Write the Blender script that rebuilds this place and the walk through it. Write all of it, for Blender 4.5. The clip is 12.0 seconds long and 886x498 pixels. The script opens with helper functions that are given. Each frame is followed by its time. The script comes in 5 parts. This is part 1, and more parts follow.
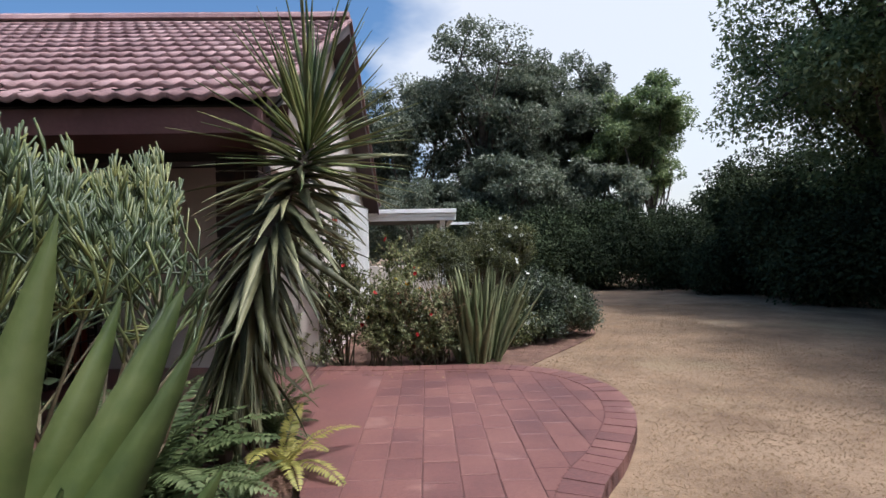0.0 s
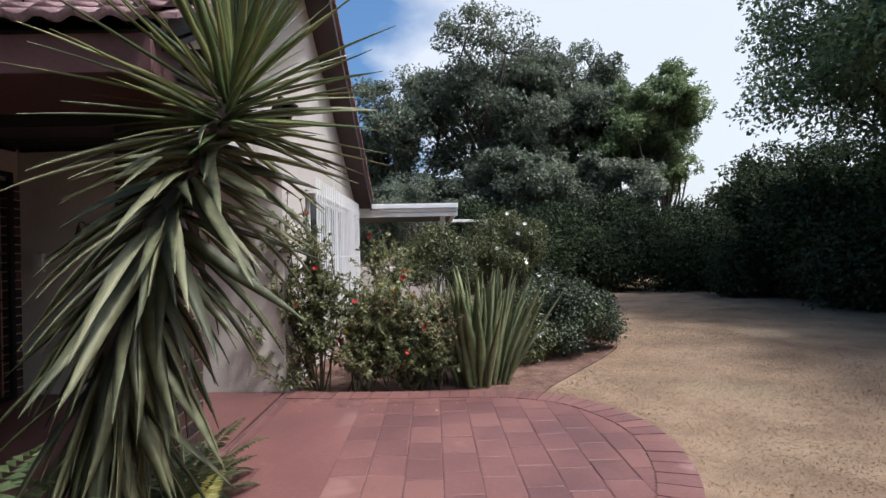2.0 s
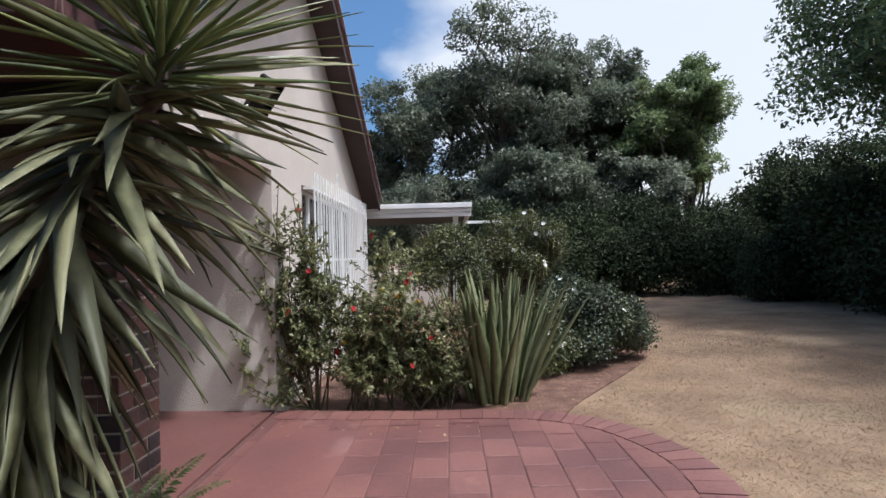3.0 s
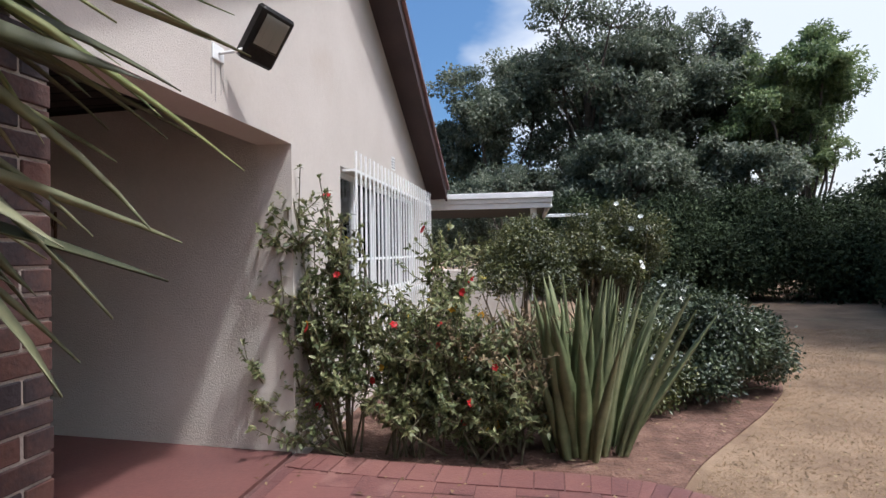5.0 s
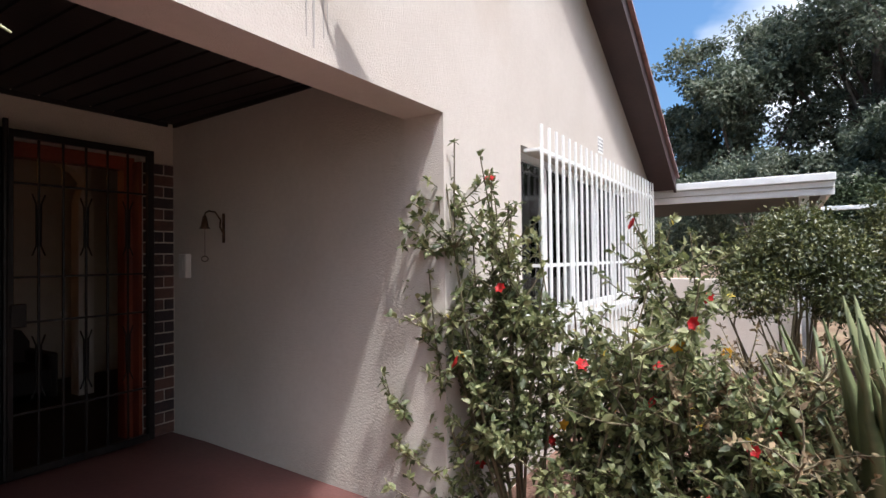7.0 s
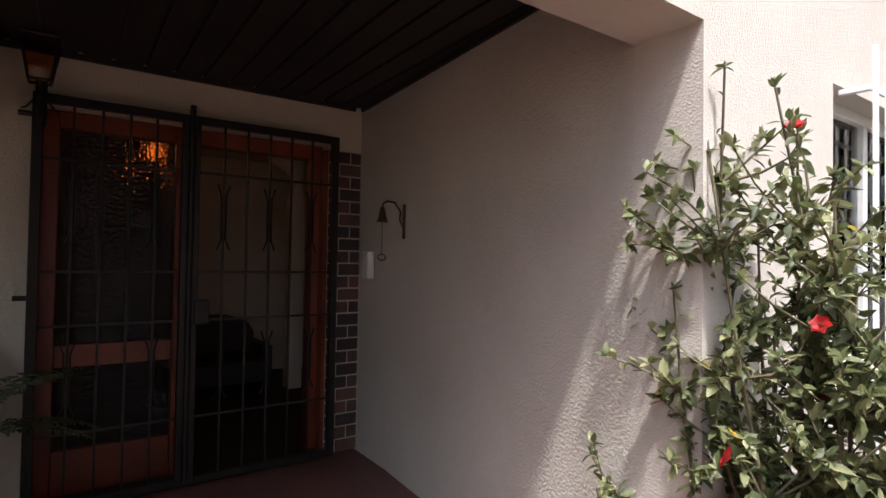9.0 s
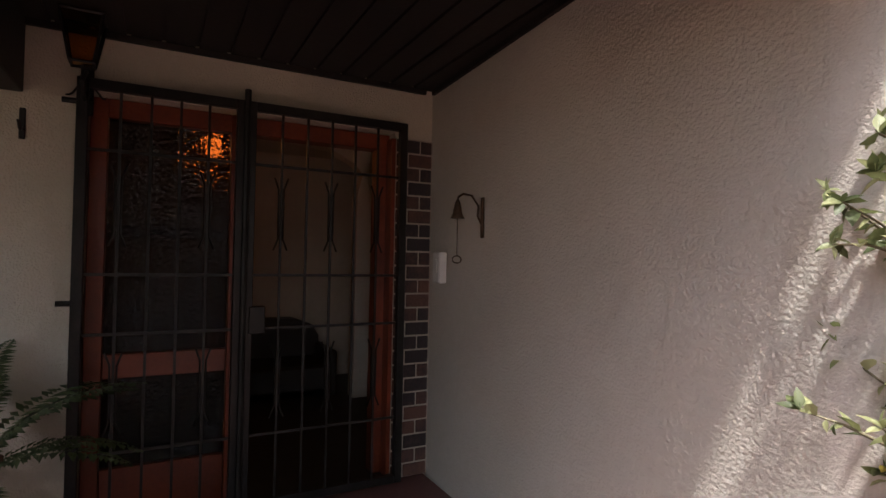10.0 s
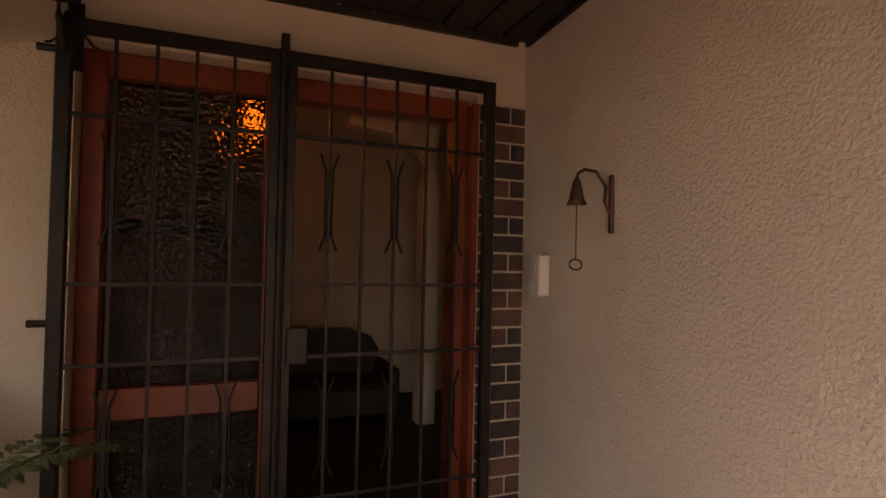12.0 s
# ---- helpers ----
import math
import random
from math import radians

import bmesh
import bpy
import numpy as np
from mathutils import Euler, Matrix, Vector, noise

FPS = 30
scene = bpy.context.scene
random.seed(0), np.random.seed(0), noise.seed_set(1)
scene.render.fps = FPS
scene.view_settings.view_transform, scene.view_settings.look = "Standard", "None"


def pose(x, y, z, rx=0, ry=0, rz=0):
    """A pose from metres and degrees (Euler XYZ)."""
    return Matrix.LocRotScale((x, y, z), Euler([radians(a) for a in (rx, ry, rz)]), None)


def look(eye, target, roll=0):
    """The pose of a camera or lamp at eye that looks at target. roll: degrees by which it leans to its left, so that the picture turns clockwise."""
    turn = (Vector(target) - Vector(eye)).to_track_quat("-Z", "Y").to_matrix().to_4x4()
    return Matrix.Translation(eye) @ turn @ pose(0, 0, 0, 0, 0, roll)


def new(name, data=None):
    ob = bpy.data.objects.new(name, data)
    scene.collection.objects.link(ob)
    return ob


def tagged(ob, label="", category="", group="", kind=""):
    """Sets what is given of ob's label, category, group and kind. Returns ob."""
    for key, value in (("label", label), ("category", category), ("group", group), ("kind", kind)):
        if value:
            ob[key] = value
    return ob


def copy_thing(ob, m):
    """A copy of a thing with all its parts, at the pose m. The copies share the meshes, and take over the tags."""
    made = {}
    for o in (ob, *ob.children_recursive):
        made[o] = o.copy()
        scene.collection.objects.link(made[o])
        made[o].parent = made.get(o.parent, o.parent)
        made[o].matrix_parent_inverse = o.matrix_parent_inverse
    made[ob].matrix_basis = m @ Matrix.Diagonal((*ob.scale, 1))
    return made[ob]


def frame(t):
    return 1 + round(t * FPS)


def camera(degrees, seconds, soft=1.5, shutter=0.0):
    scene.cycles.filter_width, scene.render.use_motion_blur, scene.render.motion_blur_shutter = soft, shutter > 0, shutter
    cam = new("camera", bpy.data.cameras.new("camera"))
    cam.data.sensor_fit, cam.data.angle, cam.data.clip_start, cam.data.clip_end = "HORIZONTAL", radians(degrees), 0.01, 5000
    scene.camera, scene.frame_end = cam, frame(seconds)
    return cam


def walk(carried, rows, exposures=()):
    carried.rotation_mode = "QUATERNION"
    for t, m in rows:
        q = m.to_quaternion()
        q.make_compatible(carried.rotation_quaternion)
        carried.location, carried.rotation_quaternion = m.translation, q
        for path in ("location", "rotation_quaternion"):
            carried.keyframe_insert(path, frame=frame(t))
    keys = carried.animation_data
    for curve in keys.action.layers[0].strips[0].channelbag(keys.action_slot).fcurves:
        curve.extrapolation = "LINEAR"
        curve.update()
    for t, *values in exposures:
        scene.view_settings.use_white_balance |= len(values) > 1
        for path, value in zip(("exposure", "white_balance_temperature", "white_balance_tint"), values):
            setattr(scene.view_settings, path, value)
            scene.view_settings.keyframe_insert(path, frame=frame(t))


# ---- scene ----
cam = camera(78.9, 12.0)
EXPOSURES = [(0, -0.08, 5800, 10), (4.5, -0.06, 5750, 10), (6.5, 0.3, 5850, 10), (8.5, 0.53, 6000, 10), (9.5, 0.82, 6050, 10), (10.5, 1.05, 6500, 11), (11, 1.15, 7100, 13), (12, 1.75, 8900, 20)]
PATH = [
    (0, (0.112, -0.155, 1.412), (0.108, 1.845, 1.419), -1.1),
    (0.5, (0.122, 0.128, 1.416), (0.114, 2.128, 1.42), -1.1),
    (1, (0.156, 0.41, 1.414), (0.146, 2.41, 1.418), -1.0),
    (1.5, (0.198, 0.7, 1.403), (0.181, 2.7, 1.409), -1.1),
    (2, (0.212, 1.019, 1.405), (0.187, 3.019, 1.411), -1.2),
    (2.5, (0.233, 1.325, 1.401), (0.199, 3.324, 1.409), -1.1),
    (2.7, (0.265, 1.438, 1.367), (0.211, 3.437, 1.391), -1.3),
    (4.3, (0.246, 2.395, 1.401), (0.033, 4.384, 1.41), -0.9),
    (4.5, (0.25, 2.501, 1.408), (0.0, 4.486, 1.414), -0.9),
    (5, (0.273, 2.804, 1.407), (-0.103, 4.769, 1.416), -0.8),
    (5.5, (0.302, 3.093, 1.397), (-0.278, 5.007, 1.409), -1.0),
    (6, (0.263, 3.364, 1.401), (-0.528, 5.201, 1.415), -0.9),
    (6.5, (0.193, 3.63, 1.412), (-0.749, 5.395, 1.427), -0.8),
    (6.7, (0.17, 3.734, 1.407), (-0.845, 5.457, 1.43), -0.8),
    (8.5, (-0.282, 4.538, 1.403), (-1.854, 5.774, 1.449), 0.8),
    (9, (-0.458, 4.608, 1.407), (-2.136, 5.694, 1.45), 0.9),
    (9.5, (-0.681, 4.665, 1.41), (-2.421, 5.651, 1.448), 0.9),
    (10, (-0.891, 4.768, 1.42), (-2.688, 5.645, 1.458), 1.1),
    (10.5, (-1.089, 4.832, 1.429), (-2.92, 5.636, 1.467), 1.2),
    (11, (-1.3, 4.857, 1.459), (-3.149, 5.618, 1.478), 1.4),
    (11.5, (-1.493, 4.918, 1.434), (-3.365, 5.621, 1.478), 1.3),
    (12, (-1.678, 4.951, 1.425), (-3.56, 5.628, 1.467), 1.2),
]
walk(cam, [(t, look(eye, target, roll)) for t, eye, target, roll in PATH], EXPOSURES)

# ---- world and sun ----
SUN_WAY = Vector((-0.43, 0.22, -1.0)).normalized()      # the way the light travels, in the house's own axes
HOUSE = pose(-1.366, 6.10, 0, 0, 0, 1.8)                # the house's axes: x out of the gable, y along it
sun_way = (HOUSE.to_3x3() @ SUN_WAY).normalized()
sun = new("sun", bpy.data.lights.new("sun", "SUN"))
sun.data.energy, sun.data.angle, sun.data.color = 3.9, radians(3.0), (1.0, 0.97, 0.91)
sun.matrix_world = (-sun_way).to_track_quat("Z", "Y").to_matrix().to_4x4()

world = bpy.data.worlds.new("world")
scene.world = world
world.use_nodes = True
wn, wl = world.node_tree.nodes, world.node_tree.links
wn.clear()
w_out, w_bg, w_sky = wn.new("ShaderNodeOutputWorld"), wn.new("ShaderNodeBackground"), wn.new("ShaderNodeTexSky")
w_sky.sky_type, w_sky.sun_disc = "NISHITA", False
w_sky.sun_elevation = math.asin(-sun_way.z)
w_sky.sun_rotation = math.atan2(-sun_way.x, -sun_way.y)
w_tc, w_map, w_no, w_ramp, w_mix = (wn.new("ShaderNode" + k) for k in ("TexCoord", "Mapping", "TexNoise", "ValToRGB", "MixRGB"))
w_map.inputs["Scale"].default_value = (1.0, 1.0, 2.2)
w_map.inputs["Location"].default_value = (0.55, 0.2, 0.1)
w_no.inputs["Scale"].default_value, w_no.inputs["Detail"].default_value, w_no.inputs["Roughness"].default_value = 1.3, 6.0, 0.55
w_sep, w_add, w_mul = wn.new("ShaderNodeSeparateXYZ"), wn.new("ShaderNodeMath"), wn.new("ShaderNodeMath")
w_mul.operation, w_mul.inputs[1].default_value = "MULTIPLY", 1.2
w_add.operation = "ADD"
wl.new(w_tc.outputs["Generated"], w_map.inputs["Vector"])
wl.new(w_map.outputs[0], w_no.inputs["Vector"])
wl.new(w_tc.outputs["Generated"], w_sep.inputs[0])
wl.new(w_sep.outputs["X"], w_mul.inputs[0])
wl.new(w_no.outputs["Fac"], w_add.inputs[0])
wl.new(w_mul.outputs[0], w_add.inputs[1])
wl.new(w_add.outputs[0], w_ramp.inputs["Fac"])
w_ramp.color_ramp.elements[0].position, w_ramp.color_ramp.elements[1].position = 0.46, 0.60
w_cloud, w_forward, w_gain = wn.new("ShaderNodeMixRGB"), wn.new("ShaderNodeGamma"), wn.new("ShaderNodeMixRGB")
w_forward.inputs["Gamma"].default_value = 2.0           # thin cloud scatters the sun forward: brighter towards it
w_gain.blend_type, w_gain.inputs["Fac"].default_value, w_gain.inputs["Color2"].default_value = "MULTIPLY", 1.0, (0.092, 0.105, 0.130, 1)
w_cloud.blend_type, w_cloud.inputs["Fac"].default_value, w_cloud.inputs["Color2"].default_value = "ADD", 1.0, (8.5, 8.3, 7.7, 1)
wl.new(w_sky.outputs[0], w_forward.inputs["Color"])
wl.new(w_forward.outputs[0], w_gain.inputs["Color1"])
wl.new(w_gain.outputs[0], w_cloud.inputs["Color1"])
wl.new(w_cloud.outputs[0], w_mix.inputs["Color2"])
wl.new(w_ramp.outputs["Color"], w_mix.inputs["Fac"])
w_tint = wn.new("ShaderNodeMixRGB")
w_tint.blend_type, w_tint.inputs["Fac"].default_value, w_tint.inputs["Color2"].default_value = "MULTIPLY", 1.0, (1.12, 1.52, 1.78, 1)
wl.new(w_sky.outputs[0], w_tint.inputs["Color1"])
wl.new(w_tint.outputs[0], w_mix.inputs["Color1"])
wl.new(w_mix.outputs[0], w_bg.inputs["Color"])
w_sky.dust_density, w_sky.air_density = 5.0, 1.0
w_bg.inputs["Strength"].default_value = 0.105
wl.new(w_bg.outputs[0], w_out.inputs["Surface"])


# ---- materials ----
def material(name, colours, scale=8.0, detail_scale=60.0, rough=0.8, bump=0.2, bump_scale=80.0, metal=0.0, spec=0.5, vary=0.0, island=0.0,
             through_light=0.0, stain=None, bump_detail=6.0, bump_distance=0.01):
    """A noise-driven surface: two or three colours over two scales of noise, fine relief, variation by object or by island."""
    m = bpy.data.materials.new(name)
    m.use_nodes = True
    n, l = m.node_tree.nodes, m.node_tree.links
    bsdf = n["Principled BSDF"]
    tc = n.new("ShaderNodeTexCoord")
    geo = n.new("ShaderNodeNewGeometry")
    big, fine, ramp, mixn = n.new("ShaderNodeTexNoise"), n.new("ShaderNodeTexNoise"), n.new("ShaderNodeValToRGB"), n.new("ShaderNodeMath")
    big.inputs["Scale"].default_value, big.inputs["Detail"].default_value = scale, 5
    fine.inputs["Scale"].default_value, fine.inputs["Detail"].default_value = detail_scale, 3
    for node in (big, fine):
        l.new(geo.outputs["Position"], node.inputs["Vector"])
    mixn.operation = "MULTIPLY_ADD"
    mixn.inputs[1].default_value = 0.4
    l.new(fine.outputs["Fac"], mixn.inputs[0])
    sub = n.new("ShaderNodeMath")
    sub.operation, sub.inputs[1].default_value = "SUBTRACT", 0.2
    l.new(big.outputs["Fac"], sub.inputs[0])
    l.new(sub.outputs[0], mixn.inputs[2])
    last = mixn.outputs[0]
    if vary or island:
        add = n.new("ShaderNodeMath")
        add.operation = "MULTIPLY_ADD"
        src = n.new("ShaderNodeObjectInfo").outputs["Random"] if vary else geo.outputs["Random Per Island"]
        cen = n.new("ShaderNodeMath")
        cen.operation, cen.inputs[1].default_value = "SUBTRACT", 0.5
        l.new(src, cen.inputs[0])
        l.new(cen.outputs[0], add.inputs[0])
        add.inputs[1].default_value = vary or island
        l.new(last, add.inputs[2])
        last = add.outputs[0]
    l.new(last, ramp.inputs["Fac"])
    els = ramp.color_ramp.elements
    for i, c in enumerate(colours):
        p = 0.28 + 0.44 * i / max(1, len(colours) - 1)
        e = els[i] if i < 2 else els.new(p)
        e.position = p
        e.color = (*c, 1)
    col = ramp.outputs["Color"]
    if stain:
        sn, sr, sm = n.new("ShaderNodeTexNoise"), n.new("ShaderNodeValToRGB"), n.new("ShaderNodeMixRGB")
        sn.inputs["Scale"].default_value, sn.inputs["Detail"].default_value = stain[1], 8
        l.new(geo.outputs["Position"], sn.inputs["Vector"])
        l.new(sn.outputs["Fac"], sr.inputs["Fac"])
        sr.color_ramp.elements[0].position, sr.color_ramp.elements[1].position = stain[2], stain[2] + 0.15
        l.new(sr.outputs["Color"], sm.inputs["Fac"])
        l.new(col, sm.inputs["Color1"])
        sm.inputs["Color2"].default_value = (*stain[0], 1)
        col = sm.outputs[0]
    l.new(col, bsdf.inputs["Base Color"])
    bsdf.inputs["Roughness"].default_value = rough
    bsdf.inputs["Metallic"].default_value = metal
    bsdf.inputs["Specular IOR Level"].default_value = spec
    if bump:
        bn, bp = n.new("ShaderNodeTexNoise"), n.new("ShaderNodeBump")
        bn.inputs["Scale"].default_value, bn.inputs["Detail"].default_value = bump_scale, bump_detail
        l.new(geo.outputs["Position"], bn.inputs["Vector"])
        l.new(bn.outputs["Fac"], bp.inputs["Height"])
        bp.inputs["Strength"].default_value, bp.inputs["Distance"].default_value = bump, bump_distance
        l.new(bp.outputs[0], bsdf.inputs["Normal"])
    if through_light:
        tr, ms = n.new("ShaderNodeBsdfTranslucent"), n.new("ShaderNodeMixShader")
        l.new(col, tr.inputs["Color"])
        ms.inputs["Fac"].default_value = through_light
        l.new(bsdf.outputs[0], ms.inputs[1])
        l.new(tr.outputs[0], ms.inputs[2])
        l.new(ms.outputs[0], n["Material Output"].inputs["Surface"])
    return m


PLASTER = material("rough_cream_plaster", [(0.516, 0.464, 0.404), (0.585, 0.533, 0.473)], 1.5, 30, 0.7, 0.42, 130, bump_detail=3, bump_distance=0.010, stain=((0.5, 0.43, 0.36), 1.1, 0.62))
PLASTER_INNER = material("porch_cream_plaster", [(0.482, 0.421, 0.327), (0.542, 0.482, 0.387)], 1.5, 30, 0.55, 0.8, 95, bump_detail=2.5, bump_distance=0.010)
PLASTER_SIDE = material("rough_porch_side_plaster", [(0.50, 0.455, 0.39), (0.575, 0.53, 0.462)], 1.5, 30, 0.9, 0.62, 88, bump_detail=3, bump_distance=0.010, stain=((0.5, 0.43, 0.36), 1.1, 0.62))
WHITE = material("white_paint", [(0.72, 0.72, 0.70), (0.82, 0.82, 0.80)], 3, 40, 0.45, 0.1, 60)
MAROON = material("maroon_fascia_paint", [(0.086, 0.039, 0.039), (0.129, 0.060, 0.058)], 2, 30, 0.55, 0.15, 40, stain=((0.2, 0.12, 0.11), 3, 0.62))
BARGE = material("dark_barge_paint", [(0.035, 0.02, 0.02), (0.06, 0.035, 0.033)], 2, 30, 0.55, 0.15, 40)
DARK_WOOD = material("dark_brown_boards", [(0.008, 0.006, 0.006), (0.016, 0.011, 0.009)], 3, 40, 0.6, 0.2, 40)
TILE = material("maroon_concrete_tile", [(0.171, 0.095, 0.093), (0.275, 0.166, 0.162), (0.361, 0.237, 0.228)], 2.5, 50, 0.8, 0.3, 60, vary=0.35, stain=((0.09, 0.055, 0.055), 2.2, 0.6))
TILE_JOINED = material("maroon_concrete_tile_joined", [(0.171, 0.095, 0.093), (0.275, 0.166, 0.162), (0.361, 0.237, 0.228)], 2.5, 50, 0.8, 0.3, 60, island=0.35, stain=((0.09, 0.055, 0.055), 2.2, 0.6))
BRICK = material("dark_face_brick", [(0.024, 0.016, 0.017), (0.062, 0.031, 0.025), (0.10, 0.045, 0.032)], 6, 60, 0.75, 0.5, 50, vary=0.55)
MORTAR = material("pale_mortar", [(0.312, 0.265, 0.218), (0.421, 0.367, 0.304)], 12, 80, 0.9, 0.5, 90)
PAVER = material("red_clay_paver", [(0.099, 0.041, 0.038), (0.142, 0.059, 0.050), (0.178, 0.079, 0.064)], 1.6, 45, 0.6, 0.35, 70, vary=0.3, stain=((0.34, 0.2, 0.17), 1.7, 0.63))
WORN = material("worn_red_paving", [(0.115, 0.051, 0.047), (0.148, 0.062, 0.054), (0.181, 0.078, 0.066)], 1.4, 30, 0.55, 0.2, 50, stain=((0.27, 0.16, 0.14), 1.3, 0.6))
JOINT = material("dark_paving_joint", [(0.08, 0.038, 0.034), (0.13, 0.06, 0.052)], 14, 90, 0.9, 0.4, 90)
RED_FLOOR = material("polished_red_floor", [(0.10, 0.044, 0.04), (0.13, 0.056, 0.048), (0.16, 0.07, 0.06)], 1.4, 30, 0.48, 0.2, 50, stain=((0.23, 0.14, 0.12), 1.3, 0.62))
LAWN = material("dry_lawn", [(0.128, 0.080, 0.046), (0.200, 0.133, 0.079), (0.272, 0.190, 0.118)], 1.3, 9, 0.95, 0.7, 60, bump_distance=0.015, stain=((0.24, 0.19, 0.11), 0.5, 0.58))
DRY_GRASS = material("dry_grass_blades", [(0.180, 0.115, 0.060), (0.290, 0.198, 0.112), (0.385, 0.278, 0.174)], 0.9, 14, 0.9, 0, island=0.3, through_light=0.4)
SOIL = material("red_brown_soil", [(0.07, 0.036, 0.024), (0.13, 0.068, 0.045), (0.20, 0.115, 0.08)], 5, 60, 0.95, 0.9, 30, bump_distance=0.03)
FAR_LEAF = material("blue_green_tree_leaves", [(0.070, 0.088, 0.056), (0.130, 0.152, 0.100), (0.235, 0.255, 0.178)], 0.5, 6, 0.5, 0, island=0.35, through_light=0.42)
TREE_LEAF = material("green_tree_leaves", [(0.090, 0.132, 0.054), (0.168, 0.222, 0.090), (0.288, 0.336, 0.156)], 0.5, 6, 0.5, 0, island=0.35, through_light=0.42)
# leaf colour lowered to carry the hedge's deep shade
SHADE_LEAF = material("shade_dark_leaves", [(0.022, 0.031, 0.016), (0.040, 0.055, 0.027), (0.070, 0.090, 0.043)], 0.6, 6, 0.85, 0, spec=0.15, island=0.5, through_light=0.2)
BUSH_LEAF = material("shrub_leaves", [(0.032, 0.042, 0.013), (0.070, 0.080, 0.022), (0.140, 0.140, 0.044)], 2, 12, 0.4, 0, island=0.5, through_light=0.25)
GLOSS_LEAF = material("glossy_shrub_leaves", [(0.022, 0.034, 0.015), (0.048, 0.066, 0.028), (0.10, 0.12, 0.055)], 2, 12, 0.42, 0, island=0.5, through_light=0.15)
HIB_LEAF = material("hibiscus_leaves", [(0.075, 0.092, 0.036), (0.165, 0.185, 0.072), (0.31, 0.315, 0.155)], 3, 20, 0.5, 0, island=0.6, through_light=0.4)
YELLOW_LEAF = material("yellowed_leaves", [(0.45, 0.3, 0.03), (0.6, 0.5, 0.08)], 3, 20, 0.5, 0, island=0.4, through_light=0.3)
DRY_TWIG = material("dry_brown_twigs", [(0.12, 0.08, 0.04), (0.22, 0.15, 0.08), (0.3, 0.24, 0.13)], 4, 20, 0.8, 0, island=0.6, through_light=0.2)
YELLOW_PETAL = material("yellow_petals", [(0.6, 0.3, 0.01), (0.75, 0.45, 0.02)], 10, 40, 0.5, 0, through_light=0.3)
PETAL = material("red_petals", [(0.40, 0.012, 0.015), (0.6, 0.03, 0.03)], 10, 40, 0.5, 0, through_light=0.3)
WHITE_PETAL = material("white_petals", [(0.75, 0.75, 0.7), (0.85, 0.85, 0.8)], 10, 40, 0.5, 0, through_light=0.3)
BARK = material("grey_brown_bark", [(0.07, 0.05, 0.038), (0.14, 0.11, 0.085)], 6, 40, 0.9, 0.8, 20, bump_distance=0.03)
STEM = material("green_brown_stems", [(0.08, 0.06, 0.035), (0.14, 0.12, 0.06)], 8, 40, 0.7, 0.3, 60)
AGAVE = material("grey_green_agave", [(0.10, 0.125, 0.055), (0.175, 0.20, 0.092), (0.27, 0.29, 0.15)], 3, 18, 0.5, 0.2, 30, vary=0.35, through_light=0.1)
AGAVE_NEAR = material("green_sword_leaf", [(0.040, 0.062, 0.016), (0.068, 0.094, 0.026), (0.105, 0.128, 0.044)], 3, 18, 0.4, 0.2, 30, vary=0.35, through_light=0.15)
YUCCA = material("yucca_green_leaf", [(0.08, 0.11, 0.04), (0.14, 0.17, 0.055), (0.25, 0.255, 0.105)], 3, 18, 0.4, 0.15, 30, vary=0.5, through_light=0.12)
YUCCA_OLD = material("yucca_faded_leaf", [(0.050, 0.054, 0.022), (0.102, 0.106, 0.046), (0.21, 0.205, 0.105)], 3, 18, 0.6, 0.2, 30, vary=0.6, through_light=0.1)
PENCIL = material("pencil_bush_stems", [(0.024, 0.038, 0.014), (0.055, 0.078, 0.026), (0.165, 0.170, 0.052)], 2.5, 12, 0.45, 0, island=0.3)
FERN = material("fern_fronds", [(0.045, 0.070, 0.024), (0.085, 0.115, 0.042), (0.145, 0.175, 0.075)], 4, 20, 0.5, 0, island=0.3, through_light=0.3)
FERN_YELLOW = material("yellowing_fern", [(0.2, 0.2, 0.05), (0.4, 0.36, 0.1)], 4, 20, 0.5, 0, island=0.3, through_light=0.3)
BLACK_METAL = material("black_wrought_iron", [(0.012, 0.011, 0.011), (0.025, 0.022, 0.02)], 8, 60, 0.45, 0.2, 60, metal=0.6)
RED_WOOD = material("red_brown_varnished_wood", [(0.10, 0.016, 0.005), (0.19, 0.034, 0.011)], 3, 50, 0.4, 0.15, 50)
ROOM = material("dim_room_wall", [(0.400, 0.344, 0.288), (0.480, 0.416, 0.352)], 2, 20, 0.9, 0.1, 40)
BELL = material("dark_bronze", [(0.05, 0.03, 0.018), (0.10, 0.06, 0.035)], 12, 60, 0.45, 0.2, 60, metal=0.7)
STREAK_GREY = material("streak_grey", [(0.34, 0.32, 0.29), (0.43, 0.40, 0.36)], 6, 50, 0.8, 0.3, 90)
GREY_PLASTIC = material("white_plastic", [(0.55, 0.53, 0.49), (0.62, 0.6, 0.56)], 8, 40, 0.4, 0.0)
POT = material("terracotta", [(0.25, 0.12, 0.08), (0.33, 0.17, 0.11)], 8, 40, 0.8, 0.3, 50)


